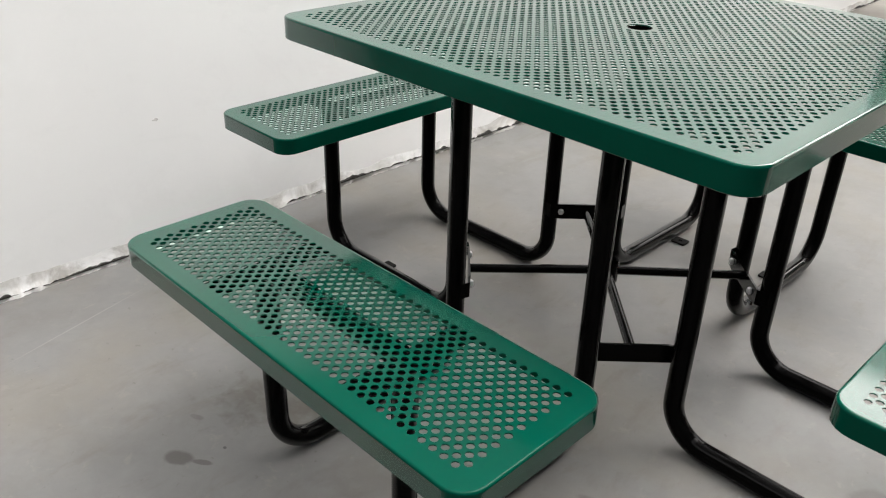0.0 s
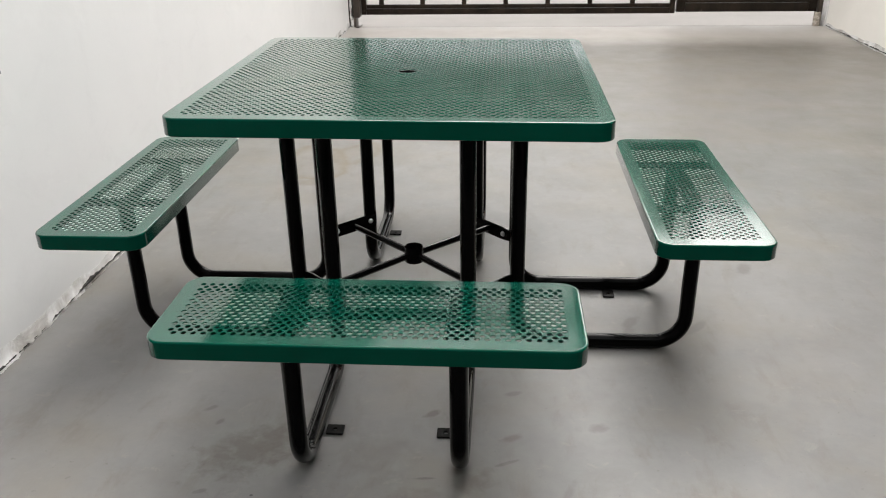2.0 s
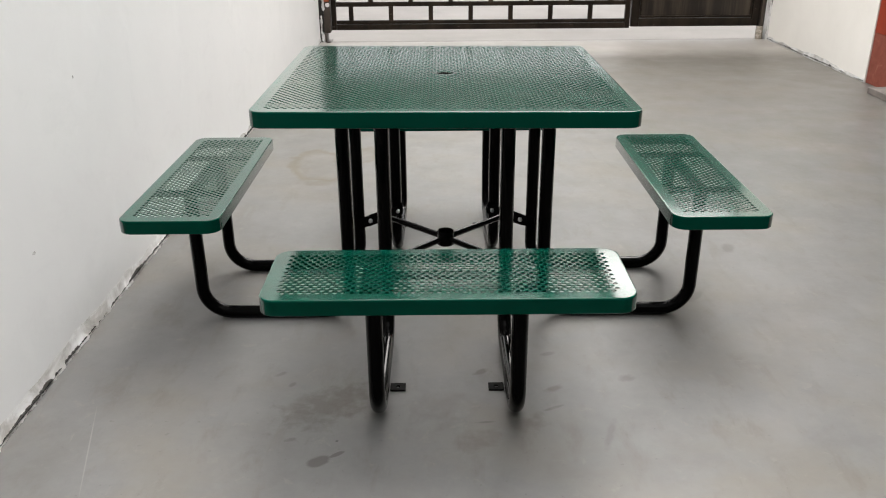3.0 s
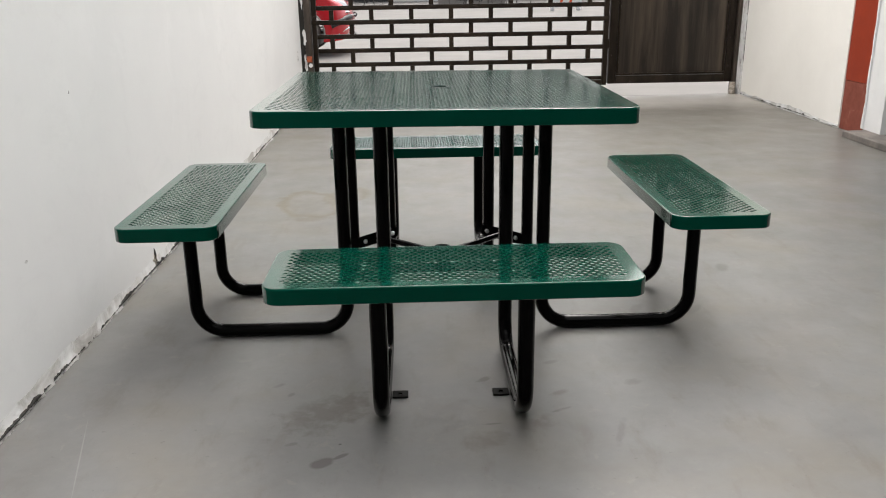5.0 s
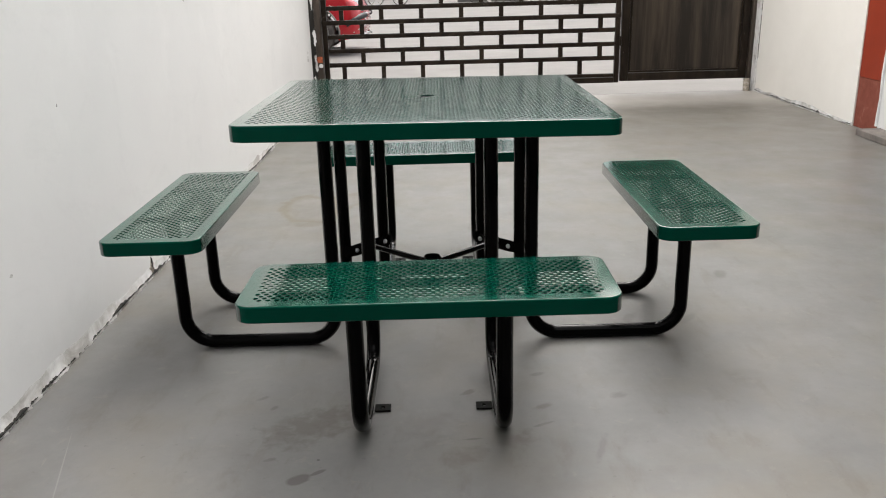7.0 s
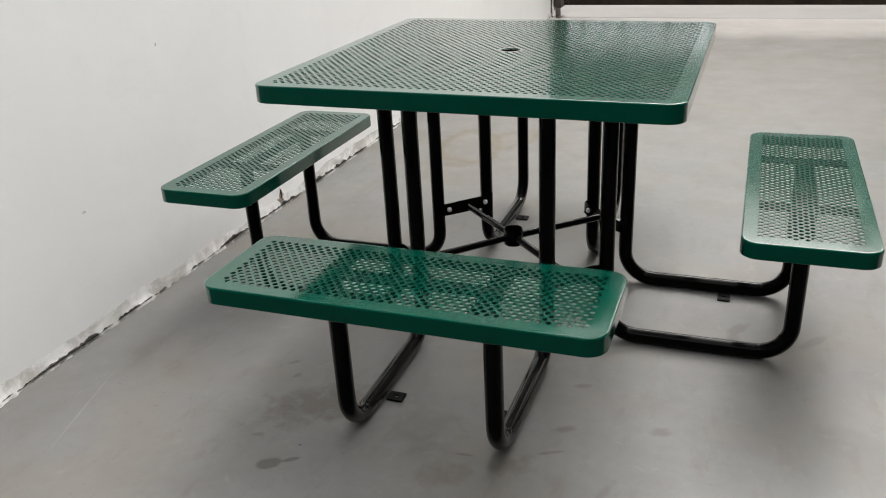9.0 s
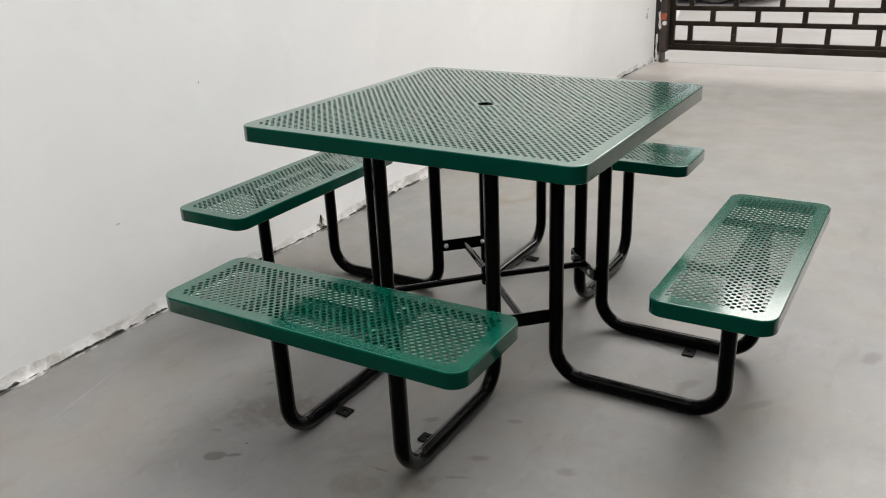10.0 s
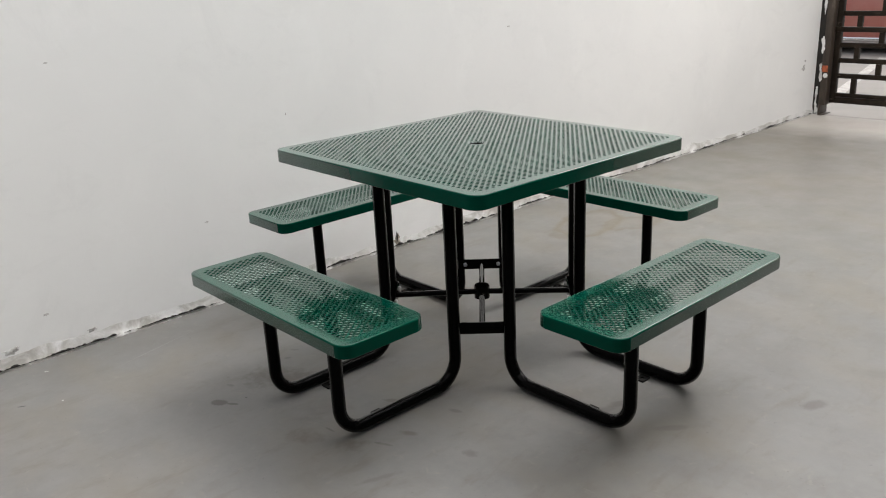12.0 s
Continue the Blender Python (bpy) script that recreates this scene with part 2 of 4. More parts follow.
# warm gate light put into the colour as a growing beige tint
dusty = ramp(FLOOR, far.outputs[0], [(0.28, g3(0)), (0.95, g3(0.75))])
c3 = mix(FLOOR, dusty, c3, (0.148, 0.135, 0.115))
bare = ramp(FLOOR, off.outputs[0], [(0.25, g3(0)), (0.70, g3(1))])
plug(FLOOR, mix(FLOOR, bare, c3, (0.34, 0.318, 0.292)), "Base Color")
plug(FLOOR, ramp(FLOOR, noise_tex(FLOOR, 3.3, 6), [(0.3, g3(0.34)), (0.75, g3(0.5))]), "Roughness")
relief(FLOOR, noise_tex(FLOOR, 35, 6), 0.06, 0.004)

PLASTER = material("white_plaster_paint", (0.78, 0.775, 0.765), 0.75)
pl = ramp(PLASTER, noise_tex(PLASTER, 1.3, 6, 0.6, 0.3), [(0.3, g3(0)), (0.75, g3(1))])
smudge = ramp(PLASTER, noise_tex(PLASTER, 2.2, 7, 0.7, 0.8), [(0.56, g3(0)), (0.80, g3(0.5))])
rub = ramp(PLASTER, noise_tex(PLASTER, 5.5, 7, 0.72, 0.6, (1, 0.7, 1.3)), [(0.55, g3(0)), (0.75, g3(0.26))])
pale = ramp(PLASTER, noise_tex(PLASTER, 3.4, 6, 0.65, 0.5, (1, 1, 0.8)), [(0.56, g3(0)), (0.74, g3(0.4))])
wall_paint = mix(PLASTER, smudge, mix(PLASTER, pl, (0.705, 0.703, 0.701), (0.755, 0.750, 0.744)), (0.62, 0.617, 0.616))
plug(PLASTER, mix(PLASTER, rub, mix(PLASTER, pale, wall_paint, (0.79, 0.787, 0.783)), (0.60, 0.597, 0.594)), "Base Color")
relief(PLASTER, noise_tex(PLASTER, 22, 6), 0.08, 0.006)

CREAM = material("cream_white_wall_paint", (0.8, 0.77, 0.72), 0.7)
cr = ramp(CREAM, noise_tex(CREAM, 1.6, 6, 0.65, 0.4), [(0.3, g3(0)), (0.75, g3(1))])
plug(CREAM, mix(CREAM, cr, (0.76, 0.735, 0.69), (0.82, 0.795, 0.75)), "Base Color")
relief(CREAM, noise_tex(CREAM, 20, 6), 0.1, 0.006)

CHIPPED = material("chipped_dirty_plaster", (0.6, 0.58, 0.55), 0.9)
cp = ramp(CHIPPED, noise_tex(CHIPPED, 16, 7, 0.7, 0.5), [(0.33, (0.2, 0.18, 0.165)), (0.40, (0.48, 0.46, 0.445)), (0.52, (0.65, 0.645, 0.638))])
plug(CHIPPED, cp, "Base Color")
relief(CHIPPED, noise_tex(CHIPPED, 60, 8), 0.6, 0.008)

GAP = material("dirt_filled_crack", (0.02, 0.018, 0.016), 0.95)
relief(GAP, noise_tex(GAP, 80, 4), 0.5, 0.004)

CONCRETE = material("pale_concrete", (0.52, 0.5, 0.47), 0.8)
plug(CONCRETE, mix(CONCRETE, ramp(CONCRETE, noise_tex(CONCRETE, 1.1, 7, 0.65, 0.5), [(0.35, g3(0)), (0.7, g3(1))]), (0.165, 0.153, 0.142), (0.205, 0.191, 0.177)), "Base Color")
relief(CONCRETE, noise_tex(CONCRETE, 40, 6), 0.2, 0.005)

STEPSTONE = material("worn_brown_grey_step", (0.17, 0.15, 0.135), 0.8)
plug(STEPSTONE, ramp(STEPSTONE, noise_tex(STEPSTONE, 6, 7, 0.68, 0.5), [(0.35, (0.10, 0.09, 0.082)), (0.6, (0.19, 0.165, 0.148)), (0.8, (0.24, 0.19, 0.165))]), "Base Color")
IRON = material("dark_bronze_gate_paint", (0.022, 0.018, 0.015), 0.42)
IRON.node_tree.nodes["Principled BSDF"].inputs["Specular IOR Level"].default_value = 0.14
ir = ramp(IRON, noise_tex(IRON, 5, 6, 0.7, 0.3, (1, 1, 0.25)), [(0.4, g3(0)), (0.78, g3(1))])
scuff = ramp(IRON, noise_tex(IRON, 26, 6, 0.75, 0.8, (0.35, 1, 1)), [(0.62, g3(0)), (0.72, g3(0.7))])
plug(IRON, mix(IRON, scuff, mix(IRON, ir, (0.010, 0.007, 0.005), (0.036, 0.026, 0.018)), (0.20, 0.17, 0.145)), "Base Color")
plug(IRON, ramp(IRON, noise_tex(IRON, 20, 5), [(0.3, g3(0.35)), (0.8, g3(0.6))]), "Roughness")

SHEET = material("brushed_dark_gate_sheet", (0.02, 0.016, 0.014), 0.4)
SHEET.node_tree.nodes["Principled BSDF"].inputs["Specular IOR Level"].default_value = 0.3
sh = ramp(SHEET, noise_tex(SHEET, 7, 5, 0.7, 0.3, (1, 1, 0.06)), [(0.45, g3(0)), (0.75, g3(1))])
plug(SHEET, mix(SHEET, sh, (0.014, 0.0105, 0.008), (0.072, 0.054, 0.039)), "Base Color")

POSTPAINT = material("worn_brown_post_paint", (0.08, 0.06, 0.045), 0.5)
plug(POSTPAINT, ramp(POSTPAINT, noise_tex(POSTPAINT, 9, 6, 0.7, 0.4, (1, 1, 0.3)), [(0.35, (0.022, 0.015, 0.011)), (0.6, (0.06, 0.044, 0.033)), (0.78, (0.17, 0.145, 0.12))]), "Base Color")
RED = material("brick_red_paint", (0.42, 0.075, 0.035), 0.5)
RED.node_tree.nodes["Principled BSDF"].inputs["Specular IOR Level"].default_value = 0.3
plug(RED, mix(RED, ramp(RED, noise_tex(RED, 4, 6, 0.65), [(0.35, g3(0)), (0.75, g3(1))]), (0.23, 0.027, 0.009), (0.29, 0.037, 0.013)), "Base Color")
DUSTYRED = material("dusty_brick_red_paint", (0.2, 0.05, 0.03), 0.7)
plug(DUSTYRED, ramp(DUSTYRED, noise_tex(DUSTYRED, 12, 7, 0.7, 0.4), [(0.35, (0.17, 0.034, 0.018)), (0.6, (0.22, 0.055, 0.033)), (0.75, (0.30, 0.15, 0.11))]), "Base Color")
CARRED = material("red_car_paint", (0.50, 0.012, 0.02), 0.2, 0.0, 0.6)
# pale ground mirrored in the gloss, put into the red as patches
reflection = ramp(CARRED, noise_tex(CARRED, 2.5, 5, 0.6), [(0.45, g3(0.0)), (0.75, g3(0.25))])
plug(CARRED, mix(CARRED, reflection, (0.50, 0.012, 0.02), (0.42, 0.06, 0.05)), "Base Color")
# lighter copy of the red: mirrored pale ground painted into the door
DOORRED = material("ground_sheen_red_car_paint", (0.36, 0.13, 0.1), 0.3, 0.0, 0.6)
plug(DOORRED, ramp(DOORRED, noise_tex(DOORRED, 2.2, 6, 0.65, 0.3), [(0.3, (0.42, 0.12, 0.09)), (0.7, (0.46, 0.19, 0.15))]), "Base Color")
RUBBER = material("dusty_tyre_rubber", (0.11, 0.098, 0.09), 0.85)
plug(RUBBER, ramp(RUBBER, noise_tex(RUBBER, 9, 5), [(0.35, (0.06, 0.053, 0.048)), (0.7, (0.14, 0.122, 0.11))]), "Base Color")
relief(RUBBER, noise_tex(RUBBER, 50, 4), 0.2, 0.004)
ALLOY = material("alloy_wheel_metal", (0.36, 0.335, 0.31), 0.45, 0.5)
CHROME = material("chrome", (0.75, 0.75, 0.76), 0.12, 1.0)
GLASS = material("dark_car_glass", (0.01, 0.012, 0.013), 0.05, 0.0, 1.0)
LAMPGLASS = material("headlight_glass", (0.5, 0.5, 0.52), 0.08, 0.3, 1.0)
DARKPLASTIC = material("dark_plastic", (0.02, 0.02, 0.021), 0.55)
# roof colour kept very dark so that reflections of it stay dark
ROOFING = material("dark_unseen_roof", (0.11, 0.115, 0.11), 0.8)
plug(ROOFING, mix(ROOFING, ramp(ROOFING, noise_tex(ROOFING, 1.5, 4), [(0.3, g3(0)), (0.7, g3(1))]), (0.045, 0.048, 0.046), (0.07, 0.073, 0.07)), "Base Color")
FACADE = material("pale_rendered_facade", (0.55, 0.52, 0.47), 0.85)
plug(FACADE, mix(FACADE, ramp(FACADE, noise_tex(FACADE, 0.6, 6), [(0.3, g3(0)), (0.7, g3(1))]), (0.74, 0.71, 0.66), (0.82, 0.79, 0.74)), "Base Color")
WHITE = material("white_painted_metal", (0.75, 0.75, 0.74), 0.4)
ORANGE = material("orange_red_plastic", (0.75, 0.09, 0.02), 0.5)
# dark base colour stands in for dim, unlit surroundings and cuts bounce
UPPER = material("dark_surroundings_wall", (0.10, 0.125, 0.11), 0.7)
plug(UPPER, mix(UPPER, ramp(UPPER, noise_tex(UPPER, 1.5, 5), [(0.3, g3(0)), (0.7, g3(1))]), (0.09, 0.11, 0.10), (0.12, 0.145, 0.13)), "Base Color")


# ---- mesh helpers ----
def mesh_object(name, bm, mat, smooth=True, angle=40):
    me = bpy.data.meshes.new(name)
    bmesh.ops.recalc_face_normals(bm, faces=bm.faces)
    bm.to_mesh(me)
    bm.free()
    me.materials.append(mat)
    if smooth:
        me.polygons.foreach_set("use_smooth", [True] * len(me.polygons))
        me.set_sharp_from_angle(angle=radians(angle))
    return new(name, me)


def part(name, bm, mat, parent, label="", m=None, smooth=True):
    ob = mesh_object(name, bm, mat, smooth)
    ob.parent = parent
    if m is not None:
        ob.matrix_basis = m
    if label:
        tagged(ob, label)
    return ob


def thing(name, label, category, m=None, group="", kind=""):
    ob = new(name)
    if m is not None:
        ob.matrix_basis = m
    return tagged(ob, label, category, group, kind)


def box(bm, x0, x1, y0, y1, z0, z1, bevel=0.0, m=None):
    g = bmesh.ops.create_cube(bm, size=1)
    vs = g["verts"]
    for v in vs:
        v.co = Vector((x0 + (v.co.x + 0.5) * (x1 - x0), y0 + (v.co.y + 0.5) * (y1 - y0), z0 + (v.co.z + 0.5) * (z1 - z0)))
    if m is not None:
        bmesh.ops.transform(bm, matrix=m, verts=vs)
    if bevel:
        es = list({e for v in vs for e in v.link_edges})
        bmesh.ops.bevel(bm, geom=es, offset=bevel, segments=2, affect="EDGES", profile=0.5)
    return bm


def boxed(x0, x1, y0, y1, z0, z1, bevel=0.0, m=None):
    return box(bmesh.new(), x0, x1, y0, y1, z0, z1, bevel, m)


def rings(bm, loops, closed_ring=True, cap=True, closed_path=False):
    """Skin a row of point loops."""
    vs = [[bm.verts.new(p) for p in loop] for loop in loops]
    n = len(vs[0])
    count = len(vs) if closed_path else len(vs) - 1
    for i in range(count):
        a, b = vs[i], vs[(i + 1) % len(vs)]
        for k in range(n if closed_ring else n - 1):
            bm.faces.new((a[k], a[(k + 1) % n], b[(k + 1) % n], b[k]))
    if cap and not closed_path:
        bm.faces.new(vs[0][::-1])
        bm.faces.new(vs[-1])
    return vs


def sweep(bm, path, radius, sides=20):
    """A round bar along a path of points."""
    path = [Vector(p) for p in path]
    side = None
    loops = []
    for i, p in enumerate(path):
        d = (path[min(i + 1, len(path) - 1)] - path[max(i - 1, 0)]).normalized()
        if side is None:
            side = d.orthogonal().normalized()
        side = (side - d * side.dot(d)).normalized()
        up = d.cross(side)
        loops.append([p + radius * (math.cos(t) * side + math.sin(t) * up) for t in (2 * math.pi * k / sides for k in range(sides))])
    rings(bm, loops)
    return bm


def turned(bm, profile, sides=32, closed=False, axis_m=None):
    """A solid of revolution about z from (radius, height) pairs."""
    loops = [[Vector((r * math.cos(t), r * math.sin(t), z)) for t in (2 * math.pi * k / sides for k in range(sides))] for r, z in profile]
    before = set(bm.verts)
    rings(bm, loops, cap=not closed, closed_path=closed)
    if axis_m is not None:
        bmesh.ops.transform(bm, matrix=axis_m, verts=[v for v in bm.verts if v not in before])
    return bm


def outline(hx, hy, r, seg=8):
    """A rounded rectangle, counter-clockwise."""
    pts = []
    for cx, cy, a0 in ((hx - r, hy - r, 0), (-hx + r, hy - r, 90), (-hx + r, -hy + r, 180), (hx - r, -hy + r, 270)):
        for k in range(seg + 1):
            a = radians(a0 + 90 * k / seg)
            pts.append((cx + r * math.cos(a), cy + r * math.sin(a)))
    return pts


def perforated(hx, hy, corner, nx, ny, ax, by, hole, centre_hole=0.0, sheet=0.0022, apron=0.042, edge=0.004):
    """A pressed sheet with rounded corners, a turned-down apron and staggered round holes. Its top lies at z = 0."""
    bm = bmesh.new()
    y1, y2 = (by * by - ax * ax / 4) / (2 * by), (by * by + ax * ax / 4) / (2 * by)
    hexagon = ((ax / 2, -y1), (ax / 2, y1), (0, y2), (-ax / 2, y1), (-ax / 2, -y1), (0, -y2))
    angles = []
    for k in range(6):
        a0 = math.atan2(hexagon[k][1], hexagon[k][0])
        a1 = math.atan2(hexagon[(k + 1) % 6][1], hexagon[(k + 1) % 6][0])
        if a1 < a0:
            a1 += 2 * math.pi
        angles += [a0, (a0 + a1) / 2]
    ring = [(hole * math.cos(a), hole * math.sin(a)) for a in angles]
    corners = {}

    def corner_at(x, y):
        key = (round(x * 1e5 + 0.137), round(y * 1e5 + 0.137))
        if key not in corners:
            corners[key] = bm.verts.new((x, y, 0))
        return corners[key]

    for j in range(ny):
        cy = (j - (ny - 1) / 2) * by
        long_row = j % 2 == 1
        n = nx if long_row else nx - 1
        for i in range(n):
            cx = (i - (n - 1) / 2) * ax
            if centre_hole and math.hypot(cx, cy) < centre_hole + 0.010:
                continue
            o = [corner_at(cx + px, cy + py) for px, py in hexagon]
            h = [bm.verts.new((cx + px, cy + py, 0)) for px, py in ring]
            for k in range(6):
                bm.faces.new((o[k], o[(k + 1) % 6], h[(2 * k + 2) % 12], h[2 * k + 1], h[2 * k]))
    shared = set(corners.values())
    field = [e for e in bm.edges if e.is_boundary and e.verts[0] in shared and e.verts[1] in shared]
    outer = [e for e in field if max(abs(v.co.x) + abs(v.co.y) for v in e.verts) > 0.1 and math.hypot(*e.verts[0].co.xy) > 0.08]
    inner = [e for e in field if e not in set(outer)]
    rim = [bm.verts.new((x, y, 0)) for x, y in outline(hx - edge - 0.002, hy - edge - 0.002, corner - edge - 0.002)]
    rim_edges = [bm.edges.new((rim[k], rim[(k + 1) % len(rim)])) for k in range(len(rim))]
    bmesh.ops.triangle_fill(bm, use_beauty=True, edges=outer + rim_edges, normal=(0, 0, 1))
    if centre_hole:
        cv = [bm.verts.new((centre_hole * math.cos(t), centre_hole * math.sin(t), 0)) for t in (2 * math.pi * k / 36 for k in range(36))]
        ce = [bm.edges.new((cv[k], cv[(k + 1) % 36])) for k in range(36)]
        bmesh.ops.triangle_fill(bm, use_beauty=True, edges=inner + ce, normal=(0, 0, 1))
    for f in bm.faces:
        if f.normal.z < 0:
            f.normal_flip()
    rim_set = set(rim)
    top_faces = list(bm.faces)
    holes = [e for e in bm.edges if e.is_boundary and not (e.verts[0] in rim_set and e.verts[1] in rim_set)]
    low = {}

    def lower(v):
        if v not in low:
            low[v] = bm.verts.new((v.co.x, v.co.y, -sheet))
        return low[v]

    for f in top_faces:
        bm.faces.new([lower(v) for v in reversed(f.verts)])
    for e in holes:
        a, b = e.verts
        bm.faces.new((a, b, lower(b), lower(a)))
    loops = [[(x, y, 0) for x, y in outline(hx - edge, hy - edge, corner - edge)]]
    for k in range(1, 5):
        t = radians(90 * k / 4)
        d, z = edge * (1 - math.sin(t)), -edge * (1 - math.cos(t))
        loops.append([(x, y, z) for x, y in outline(hx - d, hy - d, corner - d)])
    loops.append([(x, y, -edge - 0.0015) for x, y in outline(hx, hy, corner)])
    loops.append([(x, y, -apron + 0.003) for x, y in outline(hx, hy, corner)])
    loops.append([(x, y, -apron + 0.0015) for x, y in outline(hx, hy, corner)])
    loops.append([(x, y, -apron) for x, y in outline(hx - 0.0015, hy - 0.0015, corner - 0.0015)])
    loops.append([(x, y, -apron) for x, y in outline(hx - sheet, hy - sheet, corner - sheet)])
    loops.append([(x, y, -edge) for x, y in outline(hx - sheet, hy - sheet, corner - sheet)])
    prev = rim
    for loop in loops:
        cur = [bm.verts.new(p) for p in loop]
        for k in range(len(cur)):
            n = (k + 1) % len(cur)
            bm.faces.new((prev[k], cur[k], cur[n], prev[n]))
        prev = cur
    inner_rim = [low[v] for v in rim]
    for k in range(len(prev)):
        n = (k + 1) % len(prev)
        bm.faces.new((prev[k], inner_rim[k], inner_rim[n], prev[n]))
    return bm


# ---- the setting ----
WALL_X, RIGHT_X, GATE_Y = -1.15, 3.10, 5.45


def structure(name, bm, mat, label, smooth=False):
    return tagged(mesh_object(name, bm, mat, smooth), label, name.split("_")[0], kind="structure")


ground = structure("ground", boxed(-400, 400, GATE_Y - 0.10, 800, -0.5, -0.004), CONCRETE, "pale worn concrete yard and road outside the gate")
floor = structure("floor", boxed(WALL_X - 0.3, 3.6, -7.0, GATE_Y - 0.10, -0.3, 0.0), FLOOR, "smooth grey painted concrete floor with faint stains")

structure("wall_left", boxed(WALL_X - 0.25, WALL_X, -7.0, GATE_Y - 0.11, -0.3, ROOF), PLASTER, "white painted plaster wall with small specks")
structure("wall_right", boxed(RIGHT_X, RIGHT_X + 0.3, 3.385, GATE_Y - 0.13, -0.3, ROOF), CREAM, "cream white painted plaster wall beside the gate")
structure("wall_right_recess", boxed(3.115, 3.6, 2.84, 3.062, 0.0, ROOF), PLASTER, "white painted wall end above the step")
# near and end walls darkened so little light bounces onto the table
structure("wall_right_near", boxed(3.36, 3.6, -7.0, 2.84, 0.045, ROOF), UPPER, "plain wall beside the step, coloured dark for the dim interior there")
structure("wall_back", boxed(WALL_X - 0.25, 3.6, -7.3, -7.0, -0.3, ROOF), UPPER, "unseen end wall, coloured dark to keep bounce light low")
# unseen pieces above the gate, dark or white to shape the table's reflections
structure("wall_gate_beam", boxed(WALL_X, RIGHT_X, GATE_Y - 0.05, GATE_Y + 0.08, 1.86, 2.5), UPPER, "unseen beam above the gate, darkened for reflections in the tabletop")
structure("wall_gate", boxed(WALL_X, 1.65, GATE_Y - 0.05, GATE_Y + 0.08, 2.502, STRIP[0]), PLASTER, "unseen white plaster wall above the gate, added for reflections in the seats")
structure("wall_gate_door", boxed(1.652, RIGHT_X, GATE_Y - 0.05, GATE_Y + 0.08, 2.502, DOOR_TOP[2]), UPPER, "unseen dark wall above the gate door, added to shape reflections")
structure("wall_gate_pier", boxed(1.652, DOOR_TOP[0], GATE_Y - 0.05, GATE_Y + 0.08, DOOR_TOP[2] + 0.002, STRIP[0]), UPPER, "unseen dark pier beside the opening over the gate door, added to shape reflections")
structure("wall_gate_corner", boxed(WALL_X, -0.4, GATE_Y - 0.05, GATE_Y + 0.08, STRIP[0] + 0.002, ROOF), UPPER, "unseen dark wall above the gate post, added to block the bright strip")
structure("door_step", boxed(2.95, 3.6, -7.0, 3.03, 0.0, 0.045, 0.006), STEPSTONE, "low worn concrete step along the wall")

# unseen roof added to block the sky, open only under the lamps
bm = bmesh.new()
x0, x1, y0, y1 = ADDED_SKYLIGHT
u0, u1, v0, v1 = ADDED_GATE_SKYLIGHT
for a in ((WALL_X - 0.25, x0, -7.3, v0), (x1, 3.6, -7.3, v0), (x0, x1, -7.3, y0), (x0, x1, y1, v0), (WALL_X - 0.25, u0, v0, GATE_Y), (u1, 3.6, v0, GATE_Y), (u0, u1, v1, GATE_Y)):
    box(bm, *a, ROOF, ROOF + 0.15)
structure("ceiling", bm, ROOFING, "unseen dark roof with two openings added to let light in")


# ---- the picnic table ----
TOP_Z, SEAT_Z, TUBE = 0.77, 0.4435, 0.0212
LEG, OUT, SIDE, BEND = 0.315, 0.800, 0.185, 0.088
table = thing("picnic_table", "square green perforated steel picnic table with four attached seats", "picnic table")

top = part("tabletop", perforated(0.5195, 0.5195, 0.042, 46, 75, 0.02124, 0.01289, 0.0057, 0.026, apron=0.044), GREEN, table,
           "green powder-coated perforated steel tabletop with umbrella hole", pose(0, 0, TOP_Z + 0.001, -0.2, 0.42, 0))
collar = bmesh.new()
turned(collar, [(0.0285, -0.0035), (0.0285, -0.035), (0.0255, -0.035), (0.0255, -0.0035)], 36, True)
part("umbrella_collar", collar, BLACK, top, "black umbrella collar under the hole")
for k in range(4):
    part("support_bar", boxed(-0.40, 0.40, -0.3375, -0.2925, -0.0415, -0.0355, 0.001), BLACK, top, "black steel bar under the tabletop", pose(0, 0, 0.0005 * (k % 2), 0, 0, 90 * k))


def u_tube():
    path = [(0, -LEG, TOP_Z - 0.041), (0, -LEG, 0.5), (0, -LEG, TUBE + BEND + 0.02)]
    for k in range(13):
        a = radians(90 * k / 12)
        path.append((0, -LEG - BEND * (1 - math.cos(a)), TUBE + BEND * (1 - math.sin(a))))
    path.append((0, -(LEG + OUT) / 2, TUBE))
    for k in range(13):
        a = radians(90 * k / 12)
        path.append((0, -OUT + BEND * (1 - math.sin(a)), TUBE + BEND * (1 - math.cos(a))))
    path += [(0, -OUT, TUBE + BEND + 0.02), (0, -OUT, SEAT_Z - 0.0095)]
    return sweep(bmesh.new(), path, TUBE, 24)


def tab_plate(sign):
    """A floor tab with a bolt hole."""
    bm = bmesh.new()
    hx, hy, r, t = 0.022, 0.018, 0.006, 0.005
    a = outline(hx, hy, 0.003, 3)
    n = len(a)
    ring = [(r * math.cos(2 * math.pi * (k + 0.5) / n), r * math.sin(2 * math.pi * (k + 0.5) / n)) for k in range(n)]
    loops = [[(x, y, t) for x, y in a], [(x, y, 0) for x, y in a], [(x, y, 0) for x, y in ring], [(x, y, t) for x, y in ring]]
    rings(bm, loops, closed_path=True)
    bmesh.ops.translate(bm, verts=bm.verts, vec=(sign * 0.0435, 0, 0.001))
    return bm


